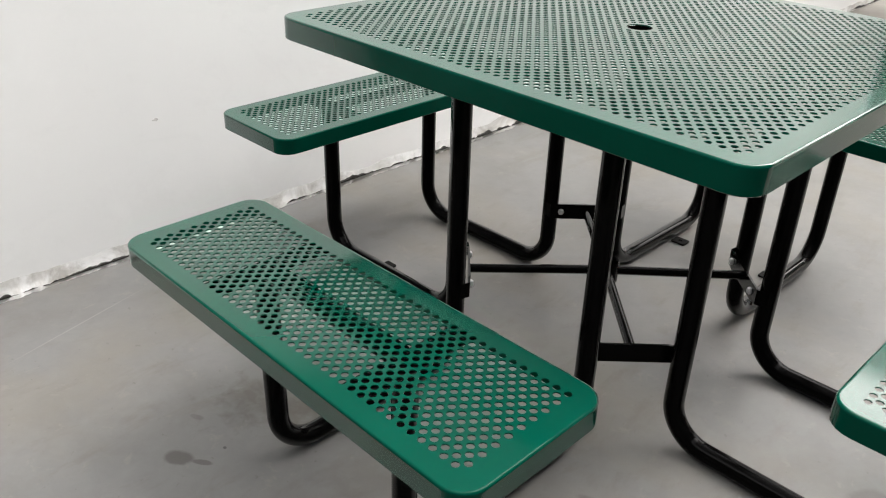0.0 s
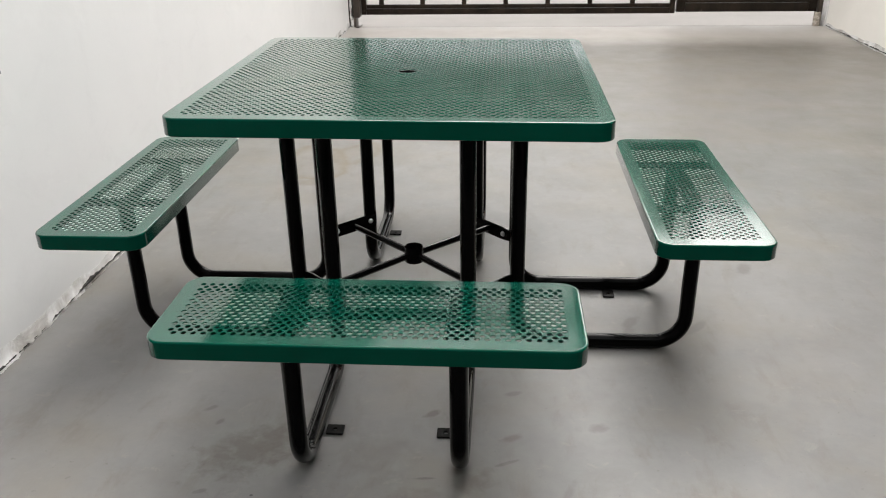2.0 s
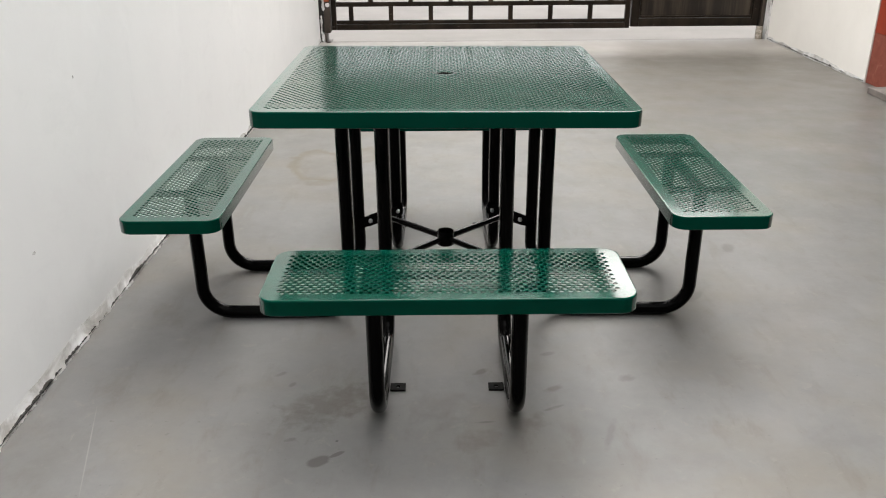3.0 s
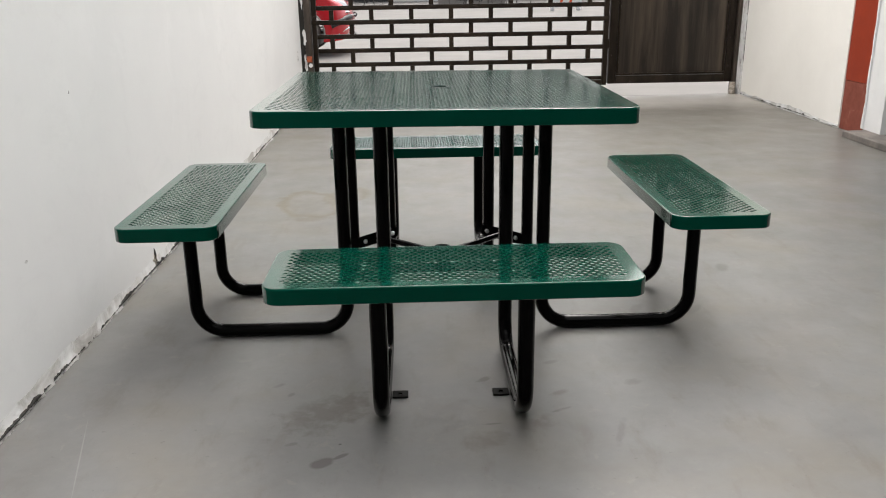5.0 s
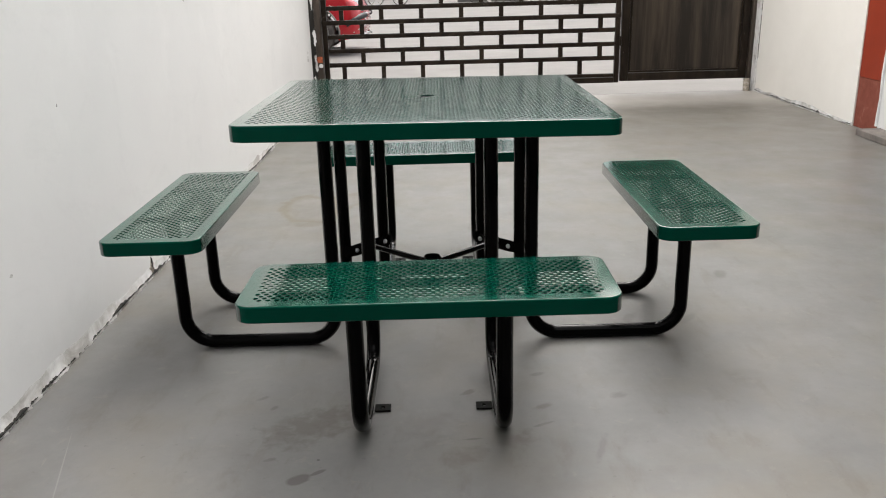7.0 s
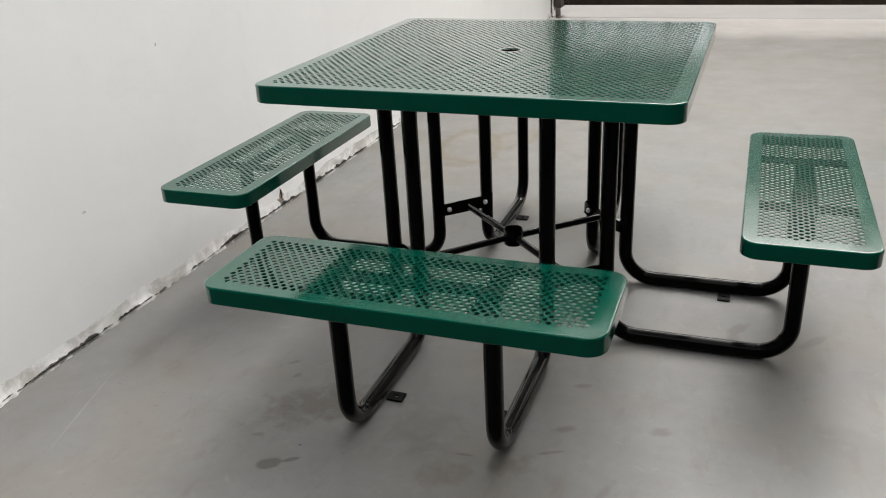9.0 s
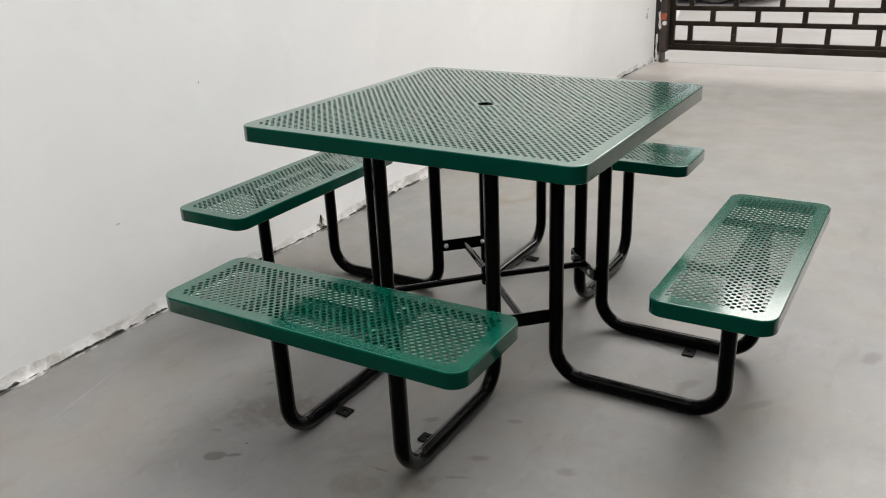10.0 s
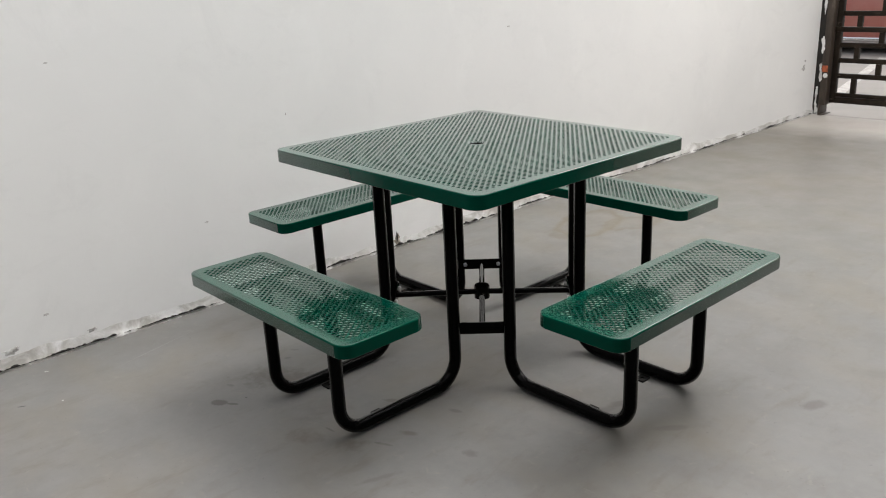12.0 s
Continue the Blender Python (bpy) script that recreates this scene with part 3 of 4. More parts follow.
seat_mesh = tube_mesh = None
for k in range(4):
    turn = pose(0, 0, 0, 0, 0, 90 * k)
    mid = -0.7965
    if k == 0:
        seat = part("seat", perforated(0.4395, 0.1465, 0.042, 40, 18, 0.0203, 0.01247, 0.0061, apron=0.040), GREEN, table, "green powder-coated perforated steel seat", turn @ pose(0, mid, SEAT_Z))
        seat_mesh = seat.data
    else:
        seat = new("seat", seat_mesh)
        seat.parent, seat.matrix_basis = table, turn @ pose(0, mid, SEAT_Z)
        tagged(seat, "green powder-coated perforated steel seat")
    for s in (-1, 1):
        part("support_bar", boxed(s * SIDE - 0.024, s * SIDE + 0.024, -0.125, 0.125, -0.0095, -0.0045, 0.001), BLACK, seat, "black steel bar under the seat")
    part("support_bar", boxed(-SIDE + 0.025, SIDE - 0.025, -0.024, 0.024, -0.0095, -0.0045, 0.001), BLACK, seat, "black steel bar under the seat")
    for s in (-1, 1):
        m = turn @ pose(s * SIDE, 0, 0)
        if k == 0 and s == 1:
            m = turn @ pose(SIDE - 0.004, -0.001, 0)
        if tube_mesh is None:
            tube = part("leg_tube", u_tube(), BLACK, table, "glossy black bent steel tube leg", m)
            tube_mesh = tube.data
        else:
            tube = new("leg_tube", tube_mesh)
            tube.parent, tube.matrix_basis = table, m
            tagged(tube, "glossy black bent steel tube leg")
        part("floor_tab", tab_plate(-s), SCUFFED, tube, "black floor tab with a bolt hole", pose(0, -0.623, 0))

    # plate between two neighbouring legs, its ends bent round them
    corner_turn = pose(0, 0, 0, 0, 0, 90 * k + 45)
    near = (LEG + SIDE) / math.sqrt(2)
    span = (LEG - SIDE) / math.sqrt(2)
    bm = bmesh.new()
    line = [(-span - 0.020, -near + 0.003), (-span - 0.004, -near + 0.0265), (-span + 0.022, -near + 0.0285), (span - 0.022, -near + 0.0285), (span + 0.004, -near + 0.0265), (span + 0.020, -near + 0.003)]
    loops = []
    for i, (x, y) in enumerate(line):
        h = 0.021 if 1 < i < 4 else 0.019
        loops.append([(x, y, 0.199 - h), (x, y + 0.005, 0.199 - h), (x, y + 0.005, 0.199 + h), (x, y, 0.199 + h)])
    rings(bm, loops)
    plate = part("brace_plate", bm, BLACK, table, "black flat steel brace plate", corner_turn, smooth=False)
    for s in (-1, 1):
        bolt = bmesh.new()
        turned(bolt, [(0.0, 0.0), (0.0085, 0.0), (0.0085, 0.004), (0.006, 0.007), (0.0, 0.008)], 6)
        part("bolt", bolt, ZINC, plate, "zinc-plated hexagon bolt head", pose(s * (span - 0.024), -near + 0.0335, 0.199, -90, 0, 0))
    bm = bmesh.new()
    sweep(bm, [(0, -0.026, 0.205), (0, -near + 0.034, 0.200)], 0.0108, 16)
    part("brace_rod", bm, BLACK, table, "", corner_turn)
bm = bmesh.new()
turned(bm, [(0.029, 0.182), (0.029, 0.229), (0.0275, 0.231), (0.0255, 0.229), (0.0255, 0.182)], 32, True)
part("hub", bm, BLACK, table, "black open tube hub joining the brace rods")


# ---- the gate ----
def gate_leaf():
    gate = thing("gate", "dark bronze steel gate leaf with staggered open brick-pattern bars", "gate")
    x0, x1, z0, z1, y = -1.045, 1.798, 0.102, 1.83, GATE_Y
    part("stile", boxed(x0, x0 + 0.045, y - 0.025, y + 0.025, z0, z1, 0.003), IRON, gate)
    part("stile", boxed(x1 - 0.045, x1, y - 0.025, y + 0.025, z0, z1, 0.003), IRON, gate)
    part("bottom_rail", boxed(x0 + 0.047, x1 - 0.047, y - 0.025, y + 0.025, z0, z0 + 0.05, 0.003), IRON, gate)
    part("bottom_rail", boxed(x0 + 0.047, x1 - 0.047, y - 0.018, y + 0.018, z0 + 0.054, z0 + 0.088, 0.003), IRON, gate)
    part("top_rail", boxed(x0 + 0.047, x1 - 0.047, y - 0.025, y + 0.025, z1 - 0.05, z1, 0.003), IRON, gate)
    pitch, base = 0.1317, 0.733
    rows = [base + pitch * k for k in range(-4, 12)]
    for k, z in enumerate(rows[1:]):
        if z > z1 - 0.1:
            break
        if k == 3:
            part("middle_rail", boxed(x0 - 0.002, x1 + 0.002, y - 0.034, y + 0.018, z - 0.021, z + 0.021, 0.003), IRON, gate, "worn dark steel middle rail")
        else:
            part("bar", boxed(x0 + 0.047, x1 - 0.047, y - 0.016, y + 0.016, z - 0.0205, z + 0.0205, 0.002), IRON, gate)
    for k in range(len(rows) - 1):
        lo, hi = (rows[k] if k else z0 + 0.088), rows[k + 1]
        if hi > z1 - 0.1:
            break
        first = -0.668 if (k % 2) else -0.668 - 0.3796 / 2
        x = first - 0.3796
        while x < x1 - 0.09:
            if x > x0 + 0.08:
                part("upright", boxed(x - 0.021, x + 0.021, y - 0.0155, y + 0.0155, lo + (0.0208 if k else 0.0002), hi - 0.0208, 0.0), IRON, gate, smooth=False)
            x += 0.3796
    return gate


gate_leaf()


def gate_door():
    door = thing("gate_door", "dark bronze sheet steel gate door in a tube frame", "gate")
    x0, x1, z0, z1, y = 1.815, 3.04, 0.112, 1.83, GATE_Y + 0.02
    part("stile", boxed(x0, x0 + 0.075, y - 0.03, y + 0.03, z0, z1, 0.003), IRON, door)
    part("stile", boxed(x1 - 0.07, x1, y - 0.03, y + 0.03, z0, z1, 0.003), IRON, door)
    part("bottom_rail", boxed(x0 + 0.077, x1 - 0.072, y - 0.03, y + 0.03, z0, z0 + 0.075, 0.003), IRON, door)
    part("top_rail", boxed(x0 + 0.077, x1 - 0.072, y - 0.03, y + 0.03, z1 - 0.06, z1, 0.003), IRON, door)
    part("panel", boxed(x0 + 0.079, x1 - 0.074, y - 0.006, y + 0.006, z0 + 0.077, z1 - 0.062), SHEET, door, "streaky dark brown sheet steel panel")
    part("panel_bead", boxed(x0 + 0.08, x1 - 0.075, y - 0.022, y - 0.008, z0 + 0.079, z0 + 0.098, 0.003), IRON, door)
    part("panel_bead", boxed(x0 + 0.08, x0 + 0.1, y - 0.022, y - 0.008, z0 + 0.102, z1 - 0.065, 0.003), IRON, door)
    part("panel_bead", boxed(x1 - 0.095, x1 - 0.075, y - 0.022, y - 0.008, z0 + 0.102, z1 - 0.065, 0.003), IRON, door)
    for z in (0.45, 1.5):
        bm = bmesh.new()
        sweep(bm, [(x0 - 0.008, y - 0.032, z), (x0 - 0.008, y - 0.032, z + 0.09)], 0.010, 12)
        part("hinge", bm, IRON, door)
    return door


gate_door()
post = thing("gate_post", "worn brown steel gate post daubed with white plaster", "post")
part("tube", boxed(-1.108, -1.052, GATE_Y - 0.095, GATE_Y + 0.06, 0.086, 1.85, 0.004), POSTPAINT, post)
part("anchor", boxed(-1.108, -1.092, GATE_Y - 0.095, GATE_Y + 0.06, 0.0, 0.085, 0.003), POSTPAINT, post)
part("base_plate", boxed(-1.091, -1.055, GATE_Y - 0.13, GATE_Y + 0.05, 0.0, 0.007, 0.002), POSTPAINT, post)
post = thing("gate_post", "dark brown steel gate post beside the white wall", "post")
part("tube", boxed(3.048, 3.083, GATE_Y - 0.035, GATE_Y + 0.06, 0.0, 1.85, 0.004), POSTPAINT, post)

structure("wall_right_pilaster", boxed(3.106, 3.40, 3.064, 3.383, 0.36, ROOF, 0.003), RED, "brick red painted wall edge beside the doorway")
structure("wall_right_pilaster_foot", boxed(3.108, 3.40, 3.064, 3.383, 0.0, 0.358, 0.003), DUSTYRED, "dusty brown-red foot of the painted wall edge")


# ---- broken plaster along the foot of the walls ----
FOOT = material("worn_plaster_foot", (0.74, 0.735, 0.725), 0.85)
dirt = ramp(FOOT, noise_tex(FOOT, 5, 6, 0.68, 0.6), [(0.43, g3(0)), (0.60, g3(0.85))])
plug(FOOT, mix(FOOT, dirt, ramp(FOOT, noise_tex(FOOT, 13, 7, 0.7, 0.6), [(0.30, (0.40, 0.39, 0.375)), (0.40, (0.61, 0.605, 0.597)), (0.6, (0.71, 0.705, 0.70))]), (0.33, 0.31, 0.285)), "Base Color")
relief(FOOT, noise_tex(FOOT, 30, 5), 0.18, 0.005)
def ragged_foot(name, x, side, y0, y1, height, seed, label):
    """A worn band of plaster along a wall at x, with a crumbling lip at the floor."""
    bm = bmesh.new()
    n = int((y1 - y0) / 0.007)
    loops = []
    for i in range(n + 1):
        y = y0 + (y1 - y0) * i / n
        a = noise.noise(Vector((y * 1.3, seed, 0)))
        b = noise.noise(Vector((y * 7.0, seed, 3.1)))
        c = noise.noise(Vector((y * 31.0, seed, 7.7)))
        h = max(0.02, height * (1 + 0.8 * a + 0.5 * b))
        d = max(0.001, 0.0022 + 0.0012 * a + 0.0012 * b)
        e = noise.noise(Vector((y * 77.0, seed, 5.2)))
        h = h * (1 + 0.06 * e)
        lip = d + max(0.0, 0.004 + 0.008 * b + 0.007 * c + 0.006 * e)
        loops.append([(x - side * 0.01, y, -0.002), (x + side * lip, y, -0.002), (x + side * (lip + 0.001 * c), y, 0.004 + 0.004 * abs(b)), (x + side * d, y, 0.012 + 0.008 * abs(c)),
                      (x + side * d * 0.6, y, 0.55 * h + 0.01), (x + side * 0.0004, y, h), (x - side * 0.002, y, h + 0.012), (x - side * 0.01, y, h + 0.012)])
    rings(bm, loops)
    return tagged(mesh_object(name, bm, FOOT, True, 60), label, "skirting", kind="structure")


def foot_crack(name, x, side, y0, y1, seed):
    """The wandering dark crack just above the floor, here wide, there closed."""
    bm = bmesh.new()
    n = int((y1 - y0) / 0.006)
    loops = []
    for i in range(n + 1):
        y = y0 + (y1 - y0) * i / n
        a = noise.noise(Vector((y * 2.1, seed, 4.0)))
        b = noise.noise(Vector((y * 8.0, seed, 1.3)))
        c = noise.noise(Vector((y * 29.0, seed, 2.9)))
        d = noise.noise(Vector((y * 83.0, seed, 6.1)))
        z = max(0.003, 0.011 + 0.008 * a + 0.006 * b + 0.004 * c + 0.003 * d)
        w = max(0.0002, 0.0010 + 0.0045 * b * (1 + c) + 0.004 * c + 0.003 * d)
        out = 0.0085 + 0.004 * b + 0.003 * d
        loops.append([(x - side * 0.01, y, z - w), (x + side * out, y, z - w), (x + side * out, y, z + w), (x - side * 0.01, y, z + w)])
    rings(bm, loops)
    return tagged(mesh_object(name, bm, GAP, True, 60), "wandering dark crack along the foot of the wall", "crack", kind="structure")


ragged_foot("baseboard_left", WALL_X, 1, -6.9, GATE_Y - 0.115, 0.045, 2.0, "worn chipped plaster band along the foot of the white wall")
foot_crack("crack_left", WALL_X, 1, -6.9, GATE_Y - 0.115, 5.0)
ragged_foot("baseboard_right", RIGHT_X, -1, 3.39, GATE_Y - 0.135, 0.03, 9.0, "worn chipped plaster along the foot of the white wall")
foot_crack("crack_right", RIGHT_X, -1, 3.39, GATE_Y - 0.135, 11.0)


def blob(bm, centre, u, v, w, ru, rv, thick, seed, n=22, rough=0.3):
    """A small flat lump with an uneven outline; u and v span it, w is its outward side."""
    c, u, v, w = Vector(centre), Vector(u), Vector(v), Vector(w)
    outer, inner = [], []
    for k in range(n):
        a = 2 * math.pi * k / n
        r = 1 + rough * noise.noise(Vector((1.6 * math.cos(a), 1.6 * math.sin(a), seed))) + 0.5 * rough * noise.noise(Vector((4 * math.cos(a), 4 * math.sin(a), seed + 5)))
        p = u * (ru * r * math.cos(a)) + v * (rv * r * math.sin(a))
        outer.append(c + p - w * 0.002)
        inner.append(c + p * 0.7 + w * thick)
    rings(bm, [outer, inner])
    return bm


EARTH = material("bare_brick_in_spall", (0.32, 0.22, 0.15), 0.95)
plug(EARTH, ramp(EARTH, noise_tex(EARTH, 45, 6), [(0.35, (0.16, 0.14, 0.12)), (0.55, (0.32, 0.28, 0.23)), (0.7, (0.5, 0.46, 0.42))]), "Base Color")
relief(EARTH, noise_tex(EARTH, 70, 6), 0.6, 0.005)
GREYSPALL = material("bare_grey_render", (0.4, 0.38, 0.36), 0.95)
plug(GREYSPALL, ramp(GREYSPALL, noise_tex(GREYSPALL, 55, 6), [(0.35, (0.27, 0.26, 0.245)), (0.62, (0.56, 0.55, 0.54))]), "Base Color")

Y, Z, X = (0, 1, 0), (0, 0, 1), (1, 0, 0)
for k, (y, z, ru, rv, mat) in enumerate(((0.525, 0.036, 0.030, 0.022, EARTH), (0.52, 0.052, 0.007, 0.024, GAP), (-1.36, 0.075, 0.03, 0.012, GREYSPALL), (-1.06, 0.062, 0.022, 0.007, GREYSPALL))):
    tagged(mesh_object("wall_spall", blob(bmesh.new(), (WALL_X + 0.0012, y, z), Y, Z, X, ru, rv, 0.0025 if mat is EARTH else 0.004 if mat is GAP else 0.0006, k * 3.3, rough=1.0), mat), "broken patch showing bare render in the white wall", "spall", kind="structure")
for k, (y, z, ru, rv) in enumerate(((-0.068, 0.781, 0.0035, 0.006), (-1.04, 1.106, 0.010, 0.004), (-1.215, 0.177, 0.013, 0.006), (1.404, 1.054, 0.012, 0.005), (-0.513, 0.381, 0.011, 0.005), (5.1, 0.43, 0.035, 0.028), (5.12, 0.49, 0.02, 0.012))):
    tagged(mesh_object("wall_mark", blob(bmesh.new(), (WALL_X, y, z), Y, Z, X, ru, rv, 0.0008, 40 + k, rough=0.7), GREYSPALL), "small dark chip in the white wall", "mark", kind="structure")

# dark open joint and crumbs of plaster between wall and post, and the old hinge bracket on the post
def ragged_strip(name, mat, x0, x1, y, z0, z1, wild, seed, label, category, depth=0.03):
    bm = bmesh.new()
    n = int((z1 - z0) / 0.012)
    loops = []
    for i in range(n + 1):
        z = z0 + (z1 - z0) * i / n
        a = noise.noise(Vector((z * 13, seed, 4))) + 0.9 * noise.noise(Vector((z * 47, seed, 9)))
        c = noise.noise(Vector((z * 11, seed + 3, 1))) + 0.9 * noise.noise(Vector((z * 41, seed + 3, 6)))
        end = min(1.0, 18.0 * min(i, n - i) / n + 0.15)
        m, h = (x0 + x1) / 2, (x1 - x0) / 2
        lo, hi = m - h * end + wild * a * end, m + h * end + wild * c * end
        hi = max(hi, lo + 0.002)
        loops.append([(lo, y + depth, z), (lo, y + 0.002, z), (lo + 0.001, y, z), (hi - 0.001, y, z), (hi, y + 0.002, z), (hi, y + depth, z)])
    rings(bm, loops)
    return tagged(mesh_object(name, bm, mat, True, 60), label, category, kind="structure")


FRONT = GATE_Y - 0.095
ragged_strip("joint_gate", GAP, WALL_X - 0.02, -1.106, FRONT + 0.003, 0.004, 1.85, 0.014, 1.0, "dark open joint between wall and gate post", "joint")
ragged_strip("plaster_daub", CHIPPED, -1.140, -1.124, FRONT - 0.004, 0.01, 0.25, 0.009, 4.0, "white plaster daub on the foot of the gate post", "plaster", 0.02)
ragged_strip("plaster_daub", CHIPPED, -1.122, -1.100, FRONT - 0.005, 0.29, 0.45, 0.013, 5.0, "white plaster daub beside the hinge bracket", "plaster", 0.02)
ragged_strip("plaster_daub", PLASTER, -1.126, -1.100, FRONT - 0.003, 0.53, 0.68, 0.015, 6.0, "white paint daub on the brown gate post", "plaster", 0.02)
ragged_strip("plaster_daub", PLASTER, -1.132, -1.114, FRONT - 0.003, 0.86, 1.85, 0.008, 7.0, "strip of white plaster beside the gate post", "plaster", 0.02)
rust = material("rusty_orange_paint", (0.45, 0.13, 0.05), 0.7)
plug(rust, ramp(rust, noise_tex(rust, 40, 5), [(0.35, (0.2, 0.045, 0.02)), (0.6, (0.42, 0.10, 0.035))]), "Base Color")
bracket = thing("hinge_bracket", "small rusty orange hinge bracket on the gate post", "bracket")
part("plate", boxed(-1.100, -1.050, FRONT - 0.012, FRONT - 0.001, 0.375, 0.430, 0.003), rust, bracket)
bm = bmesh.new()
turned(bm, [(0.0, 0.0), (0.020, 0.0), (0.020, 0.006), (0.0, 0.009)], 16)
part("cap", bm, WHITE, bracket, "round white paint-daubed cap", pose(-1.068, FRONT - 0.001, 0.345, 90, 0, 0))
stub = thing("gate_stop", "rusty steel gate stop standing on the concrete", "gate stop")
bm = bmesh.new()
turned(bm, [(0.0, 0.0), (0.030, 0.0), (0.030, 0.11), (0.027, 0.115), (0.018, 0.115), (0.018, 0.06), (0.0, 0.06)], 18)
part("stop_tube", bm, EARTH, stub, "", pose(3.03, GATE_Y - 0.085, 0.0))
structure("trim_gate_right", boxed(3.085, 3.40, GATE_Y - 0.128, GATE_Y + 0.08, -0.3, ROOF), CHIPPED, "peeling bare render beside the gate post")
ragged_strip("joint_gate_right", GAP, 3.096, 3.103, GATE_Y - 0.132, 0.3, 1.6, 0.006, 12.0, "dark wandering joint beside the gate post", "joint", 0.02)


# ---- outside: parked car, street ----
LINE = material("worn_white_road_paint", (0.42, 0.40, 0.375), 0.7)
plug(LINE, ramp(LINE, noise_tex(LINE, 14, 6, 0.7), [(0.35, (0.22, 0.205, 0.19)), (0.6, (0.38, 0.36, 0.34))]), "Base Color")
structure("road_marking", boxed(-0.055, 0.055, -1.9, 1.9, -0.006, 0.0, 0.0, pose(-1.815, 8.1, 0, 0, 0, 13.5)), LINE, "worn white painted line on the pale ground")

def car_profile():
    pts = [(-5.35, 0.42), (-5.30, 0.30)]

    def arch(cx):
        return [(cx + 0.40 * math.cos(radians(a)), 0.335 + 0.40 * math.sin(radians(a))) for a in range(195, -16, -15)]

    pts += [(-5.0, 0.24)] + arch(-4.52) + [(-4.0, 0.21), (-2.5, 0.20)] + arch(-1.857) + [(-1.40, 0.22), (-1.14, 0.24), (-1.05, 0.34), (-1.03, 0.5), (-1.06, 0.64), (-1.13, 0.78), (-1.32, 0.88), (-1.7, 0.95), (-2.35, 1.0)]
    pts += [(-3.0, 1.02), (-4.2, 1.04), (-5.1, 1.02), (-5.33, 0.92), (-5.38, 0.65)]
    return pts


def parked_car():
    car = thing("parked_car", "glossy red hatchback car parked outside the gate", "car")
    prof = car_profile()
    bm = bmesh.new()
    loops = []
    for y, inset, nose in ((10.40, 0.02, 0.30), (10.43, 0.0, 0.22), (10.62, 0.0, 0.10), (11.0, 0.0, 0.02), (11.6, 0.0, 0.02), (11.98, 0.0, 0.10), (12.17, 0.0, 0.22), (12.20, 0.02, 0.30)):
        loop = []
        for x, z in prof:
            dx = -nose * max(0.0, (x + 1.45) / 0.55) if x > -1.45 else 0.0
            loop.append((x + dx, y, z - inset * (1 if z > 0.8 else 0)))
        loops.append(loop)
    rings(bm, loops)
    body = part("body", bm, CARRED, car)
    bm = bmesh.new()
    rings(bm, [[(x, y, z) for x, z in ((-5.2, 1.0), (-2.4, 0.98), (-3.15, 1.42), (-4.0, 1.50), (-4.8, 1.42))] for y in (10.52, 10.56, 12.04, 12.08)])
    part("cabin_glass", bm, GLASS, car, "dark tinted car windows")
    part("sill", boxed(-4.1, -2.28, 10.378, 10.45, 0.16, 0.222, 0.01), CHROME, car, "pale metal sill trim")
    part("underbody", boxed(-5.1, -1.55, 10.6, 12.0, 0.17, 0.34), DARKPLASTIC, car)
    # both doors wear the red paled by a painted ground sheen
    for y0, y1 in ((10.392, 10.42), (12.18, 12.208)):
        part("door", boxed(-3.72, -2.264, y0, y1, 0.225, 0.80, 0.008), DOORRED, car, "red car door with pale ground mirrored in its colour")
    for y0, s in ((10.39, 1), (12.21, -1)):
        bm = bmesh.new()
        sweep(bm, [(-1.857 + 0.412 * math.cos(radians(a)), y0, 0.335 + 0.412 * math.sin(radians(a))) for a in range(-8, 189, 7)], 0.013, 8)
        part("arch_trim", bm, ALLOY, car, "pale dusty trim round the wheel arch")
        bm = bmesh.new()
        sweep(bm, [(-1.34, y0 + s * 0.01, 0.46), (-1.21, y0 + s * 0.04, 0.52), (-1.112, y0 + s * 0.23, 0.57), (-1.07, y0 + s * 0.40, 0.58)], 0.042, 10)
        part("fog_lamp_slot", bm, DARKPLASTIC, car, "black fog lamp slot in the bumper")
        bm = bmesh.new()
        sweep(bm, [(-1.40, y0 + s * 0.02, 0.31), (-1.225, y0 + s * 0.04, 0.34), (-1.125, y0 + s * 0.23, 0.41), (-1.045, y0 + s * 0.60, 0.44)], 0.013, 8)
        part("bumper_trim", bm, CHROME, car, "bright chrome trim along the lower bumper")
    for y in (10.39, 11.97):
        for cx in (-1.857, -4.52):
            wheel = part("wheel", turned(bmesh.new(), [(0.245, 0.0), (0.325, 0.0), (0.340, 0.02), (0.340, 0.19), (0.325, 0.21), (0.245, 0.21)], 40, True), RUBBER, car, "black tyre on a spoked alloy wheel", pose(cx, y, 0.34, -90, 0, 0))
            bm = bmesh.new()
            turned(bm, [(0.232, 0.008), (0.246, 0.0), (0.246, 0.19), (0.232, 0.19)], 40, True)
            for s in range(5):
                for w in (-9, 9):
                    m = pose(0, 0, 0, 0, 0, 72 * s + w)
                    box(bm, 0.03, 0.236, -0.014, 0.014, 0.022, 0.05, 0.0, m)
            turned(bm, [(0.0, 0.012), (0.045, 0.015), (0.05, 0.06), (0.0, 0.06)], 20)
            part("rim", bm, ALLOY, wheel, "silver five-spoke alloy rim")
            part("brake_disc", turned(bmesh.new(), [(0.0, 0.09), (0.16, 0.09), (0.16, 0.11), (0.0, 0.11)], 24), DARKPLASTIC, wheel)
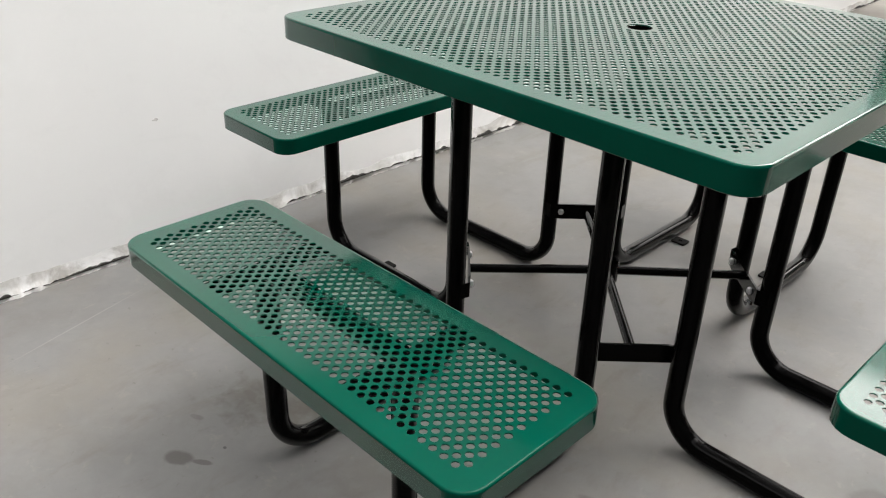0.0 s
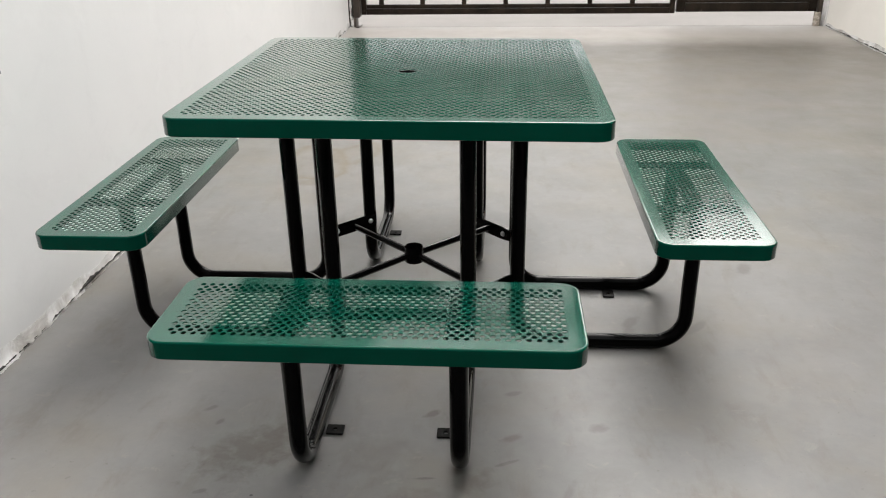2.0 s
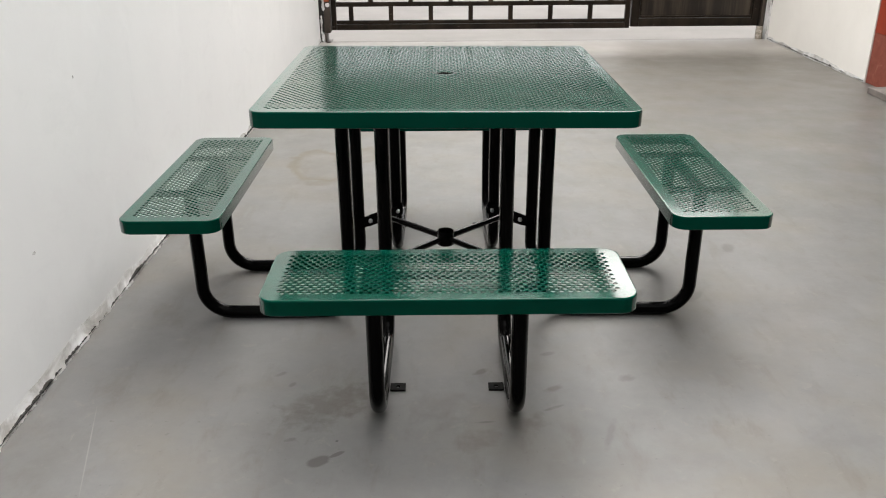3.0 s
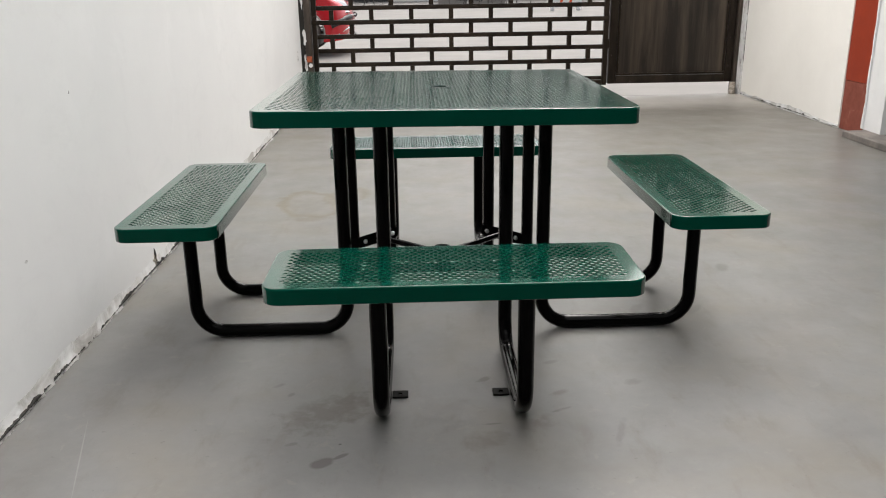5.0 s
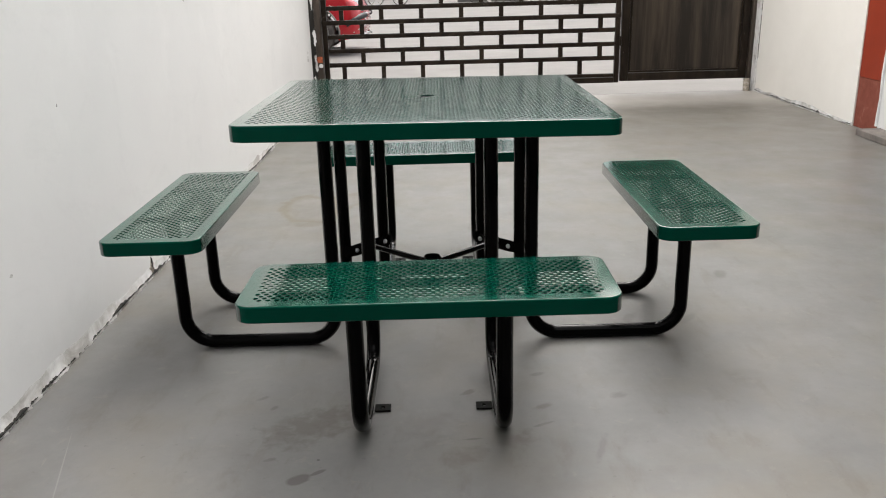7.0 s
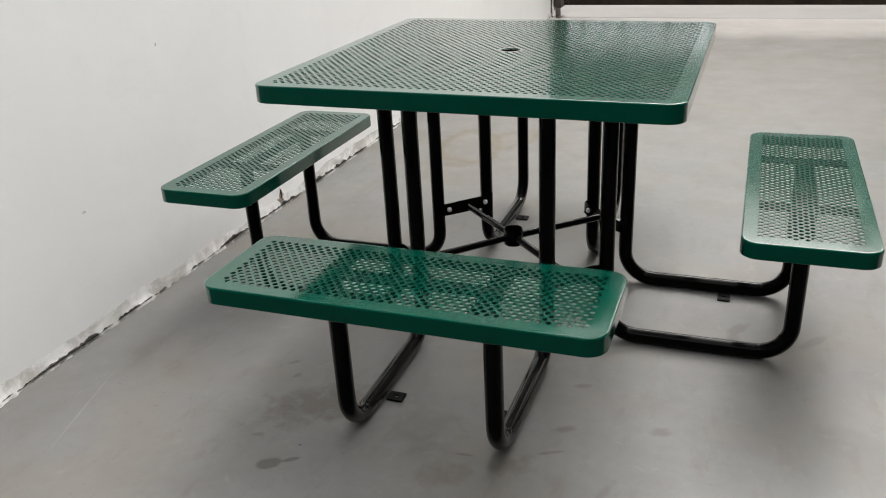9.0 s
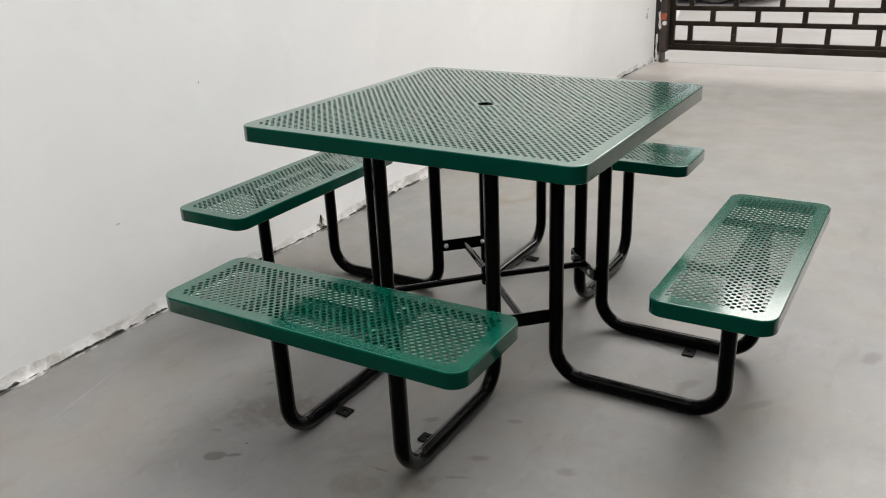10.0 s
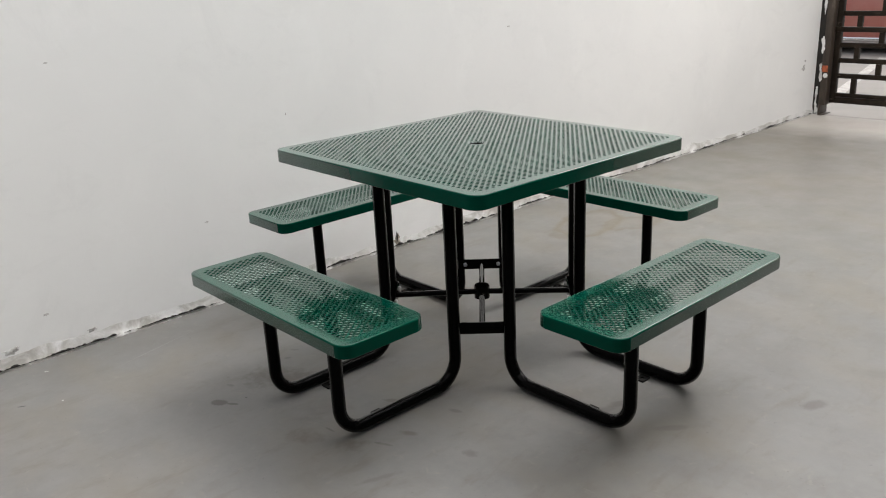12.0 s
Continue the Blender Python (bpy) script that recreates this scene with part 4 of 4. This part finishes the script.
    for y0, s in ((10.44, 1), (12.16, -1)):
        bm = bmesh.new()
        rings(bm, [[(-1.72, y0 - s * 0.020, 0.80), (-1.72, y0 - s * 0.018, 0.84), (-1.70, y0 + s * 0.06, 0.90)], [(-1.45, y0 - s * 0.030, 0.70), (-1.45, y0 - s * 0.022, 0.85), (-1.42, y0 + s * 0.07, 0.91)],
                   [(-1.24, y0 + s * 0.10, 0.66), (-1.26, y0 + s * 0.11, 0.80), (-1.29, y0 + s * 0.18, 0.87)], [(-1.09, y0 + s * 0.34, 0.66), (-1.11, y0 + s * 0.35, 0.76), (-1.16, y0 + s * 0.40, 0.82)]])
        lamp_glass = part("headlight", bm, LAMPGLASS, car, "clear headlight with chrome edge")
        bm = bmesh.new()
        sweep(bm, [(-1.72, y0 - s * 0.022, 0.80), (-1.45, y0 - s * 0.034, 0.695), (-1.23, y0 + s * 0.095, 0.655), (-1.08, y0 + s * 0.34, 0.655)], 0.012, 8)
        part("headlight_trim", bm, CHROME, lamp_glass, "bright chrome trim under the headlight")
    for z in (0.44, 0.52, 0.60):
        bm = bmesh.new()
        sweep(bm, [(-1.27, 10.60, z), (-1.085, 10.85, z), (-1.025, 11.3, z), (-1.085, 11.75, z), (-1.27, 12.0, z)], 0.014, 8)
        part("grille_bar", bm, CHROME, car, "chrome grille bar")
    bm = bmesh.new()
    sweep(bm, [(-1.33, 10.52, 0.30), (-1.10, 10.82, 0.29), (-1.03, 11.3, 0.29), (-1.10, 11.78, 0.29), (-1.33, 12.08, 0.30)], 0.02, 8)
    part("bumper_lip", bm, CHROME, car, "chrome lower bumper lip")
    return car


parked_car()


def bicycle():
    bike = thing("bicycle", "dark parked bicycle across the street", "bicycle", group="bicycles across the street")
    for x in (-0.52, 0.52):
        bm = bmesh.new()
        loops = [[((0.33 + 0.018 * math.cos(b)) * math.cos(a), 0.018 * math.sin(b), (0.33 + 0.018 * math.cos(b)) * math.sin(a)) for b in (2 * math.pi * j / 8 for j in range(8))] for a in (2 * math.pi * k / 28 for k in range(28))]
        rings(bm, loops, closed_path=True)
        for s in range(6):
            sweep(bm, [(0, 0, 0), (0.33 * math.cos(s * math.pi / 3), 0, 0.33 * math.sin(s * math.pi / 3))], 0.004, 5)
        part("wheel", bm, RUBBER, bike, "", pose(x, 0, 0.35))
    bm = bmesh.new()
    for a, b in (((-0.52, 0, 0.35), (-0.1, 0, 0.30)), ((-0.1, 0, 0.30), (-0.22, 0, 0.85)), ((-0.1, 0, 0.30), (0.38, 0, 0.78)), ((-0.2, 0, 0.76), (0.36, 0, 0.84)), ((0.52, 0, 0.35), (0.34, 0, 0.98)), ((-0.52, 0, 0.35), (-0.2, 0, 0.76))):
        sweep(bm, [a, b], 0.018, 8)
    part("frame", bm, DARKPLASTIC, bike)
    part("saddle", boxed(-0.34, -0.1, -0.07, 0.07, 0.86, 0.92, 0.02), DARKPLASTIC, bike)
    bm = bmesh.new()
    sweep(bm, [(0.28, -0.28, 1.02), (0.34, 0, 0.99), (0.28, 0.28, 1.02)], 0.014, 8)
    part("handlebar", bm, DARKPLASTIC, bike)
    return bike


bike = bicycle()
bike.matrix_basis = pose(-1.9, 33.0, -0.012, 0, 0, 14)
for x, y, turn in ((2.3, 33.6, -10), (2.9, 33.2, 20), (4.1, 33.4, 5)):
    copy_thing(bike, pose(x, y, -0.012, 0, 0, turn))


barrier = thing("street_barrier", "white street barrier with slanting red stripes", "barrier", pose(5.6, 29.0, -0.012))
part("board", boxed(-0.6, 0.6, -0.03, 0.03, 0.12, 0.9, 0.01), WHITE, barrier)
for s in (-0.1, 0.25):
    bm = bmesh.new()
    box(bm, -0.05, 0.05, -0.036, -0.031, 0.2, 0.82, 0.0, pose(s, 0, 0))
    for v in bm.verts:
        v.co.x += 0.35 * (v.co.z - 0.5)
    part("stripe", bm, ORANGE, barrier, "red warning stripe", smooth=False)
for x in (-0.5, 0.5):
    part("foot", boxed(x - 0.05, x + 0.05, -0.2, 0.2, 0.0, 0.12, 0.01), WHITE, barrier)


# added backdrop buildings, kept pale so the tabletop mirrors a bright street
def street_house(x0, x1, label):
    h = thing("street_building", label, "building", group="buildings across the street")
    part("wall", boxed(x0, x1, 48.0, 56.0, -0.012, 7.5), FACADE, h)
    part("roof", boxed(x0 - 0.2, x1 + 0.2, 47.7, 56.2, 7.52, 7.9), CONCRETE, h, "flat concrete roof edge")
    n = int((x1 - x0) / 3.2)
    for k in range(n):
        xc = x0 + (k + 0.5) * (x1 - x0) / n
        part("shutter", boxed(xc - 1.2, xc + 1.2, 47.93, 47.99, 0.0, 2.6), DARKPLASTIC if k % 3 == 1 else WHITE, h, "roller shutter door")
        win = part("window", boxed(xc - 0.8, xc + 0.8, 47.95, 47.99, 4.2, 5.7), WHITE, h, "upper floor window")
        part("pane", boxed(xc - 0.72, xc + 0.72, 47.92, 47.945, 4.28, 5.62), GLASS, win)
    return h


street_house(-34, -8.2, "added pale rendered two-storey building across the street, brightening reflections")
street_house(-8, 14, "added pale rendered two-storey building with shuttered ground floor, brightening reflections")
street_house(14.2, 42, "added pale rendered two-storey building across the street, brightening reflections")


# low shrubs in planters across the street
LEAF = material("shrub_leaf", (0.05, 0.09, 0.03), 0.6)
plug(LEAF, ramp(LEAF, noise_tex(LEAF, 9, 3), [(0.35, (0.03, 0.06, 0.018)), (0.65, (0.09, 0.13, 0.05))]), "Base Color")


def planted_shrub(x, y, wide, seed):
    rng = random.Random(seed)
    shrub = thing("planter_shrub", "low leafy green shrub in a pale planter", "shrub", pose(x, y, -0.004), group="planters across the street")
    part("planter", boxed(-wide / 2, wide / 2, -0.22, 0.22, 0.0, 0.34, 0.015), CONCRETE, shrub, "pale concrete planter trough")
    bm = bmesh.new()
    for k in range(260):
        c = Vector((rng.uniform(-0.5, 0.5) * wide, rng.uniform(-0.24, 0.24), 0.34 + rng.random() ** 0.7 * (0.42 + 0.12 * math.sin(9 * rng.random()))))
        u = Vector((rng.gauss(0, 1), rng.gauss(0, 1), rng.gauss(0, 1))).normalized()
        v = u.orthogonal().normalized() * 0.022
        u = u * rng.uniform(0.05, 0.085)
        bm.faces.new([bm.verts.new(c + p) for p in (-u, -u * 0.2 + v, u, -u * 0.2 - v)])
    part("foliage", bm, LEAF, shrub, "dense small green leaves", smooth=False)
    return shrub


for x, wide, seed in ((1.7, 1.3, 3), (3.3, 1.5, 4)):
    planted_shrub(x, 35.5, wide, seed)


# uneven white plaster lapping over the edge of the red paint
bm = bmesh.new()
loops = []
for i in range(140):
    z = 0.05 + 1.75 * i / 139
    d = 0.010 + 0.010 * noise.noise(Vector((z * 6, 3, 5))) + 0.005 * noise.noise(Vector((z * 27, 3, 8)))
    loops.append([(3.12, 3.058, z), (3.1025, 3.058, z), (3.102, 3.061 + d, z), (3.1035, 3.064 + d, z), (3.12, 3.064 + d, z)])
rings(bm, loops)
tagged(mesh_object("trim_pilaster", bm, PLASTER, True, 60), "uneven white plaster edge lapping the red paint", "trim", kind="structure")
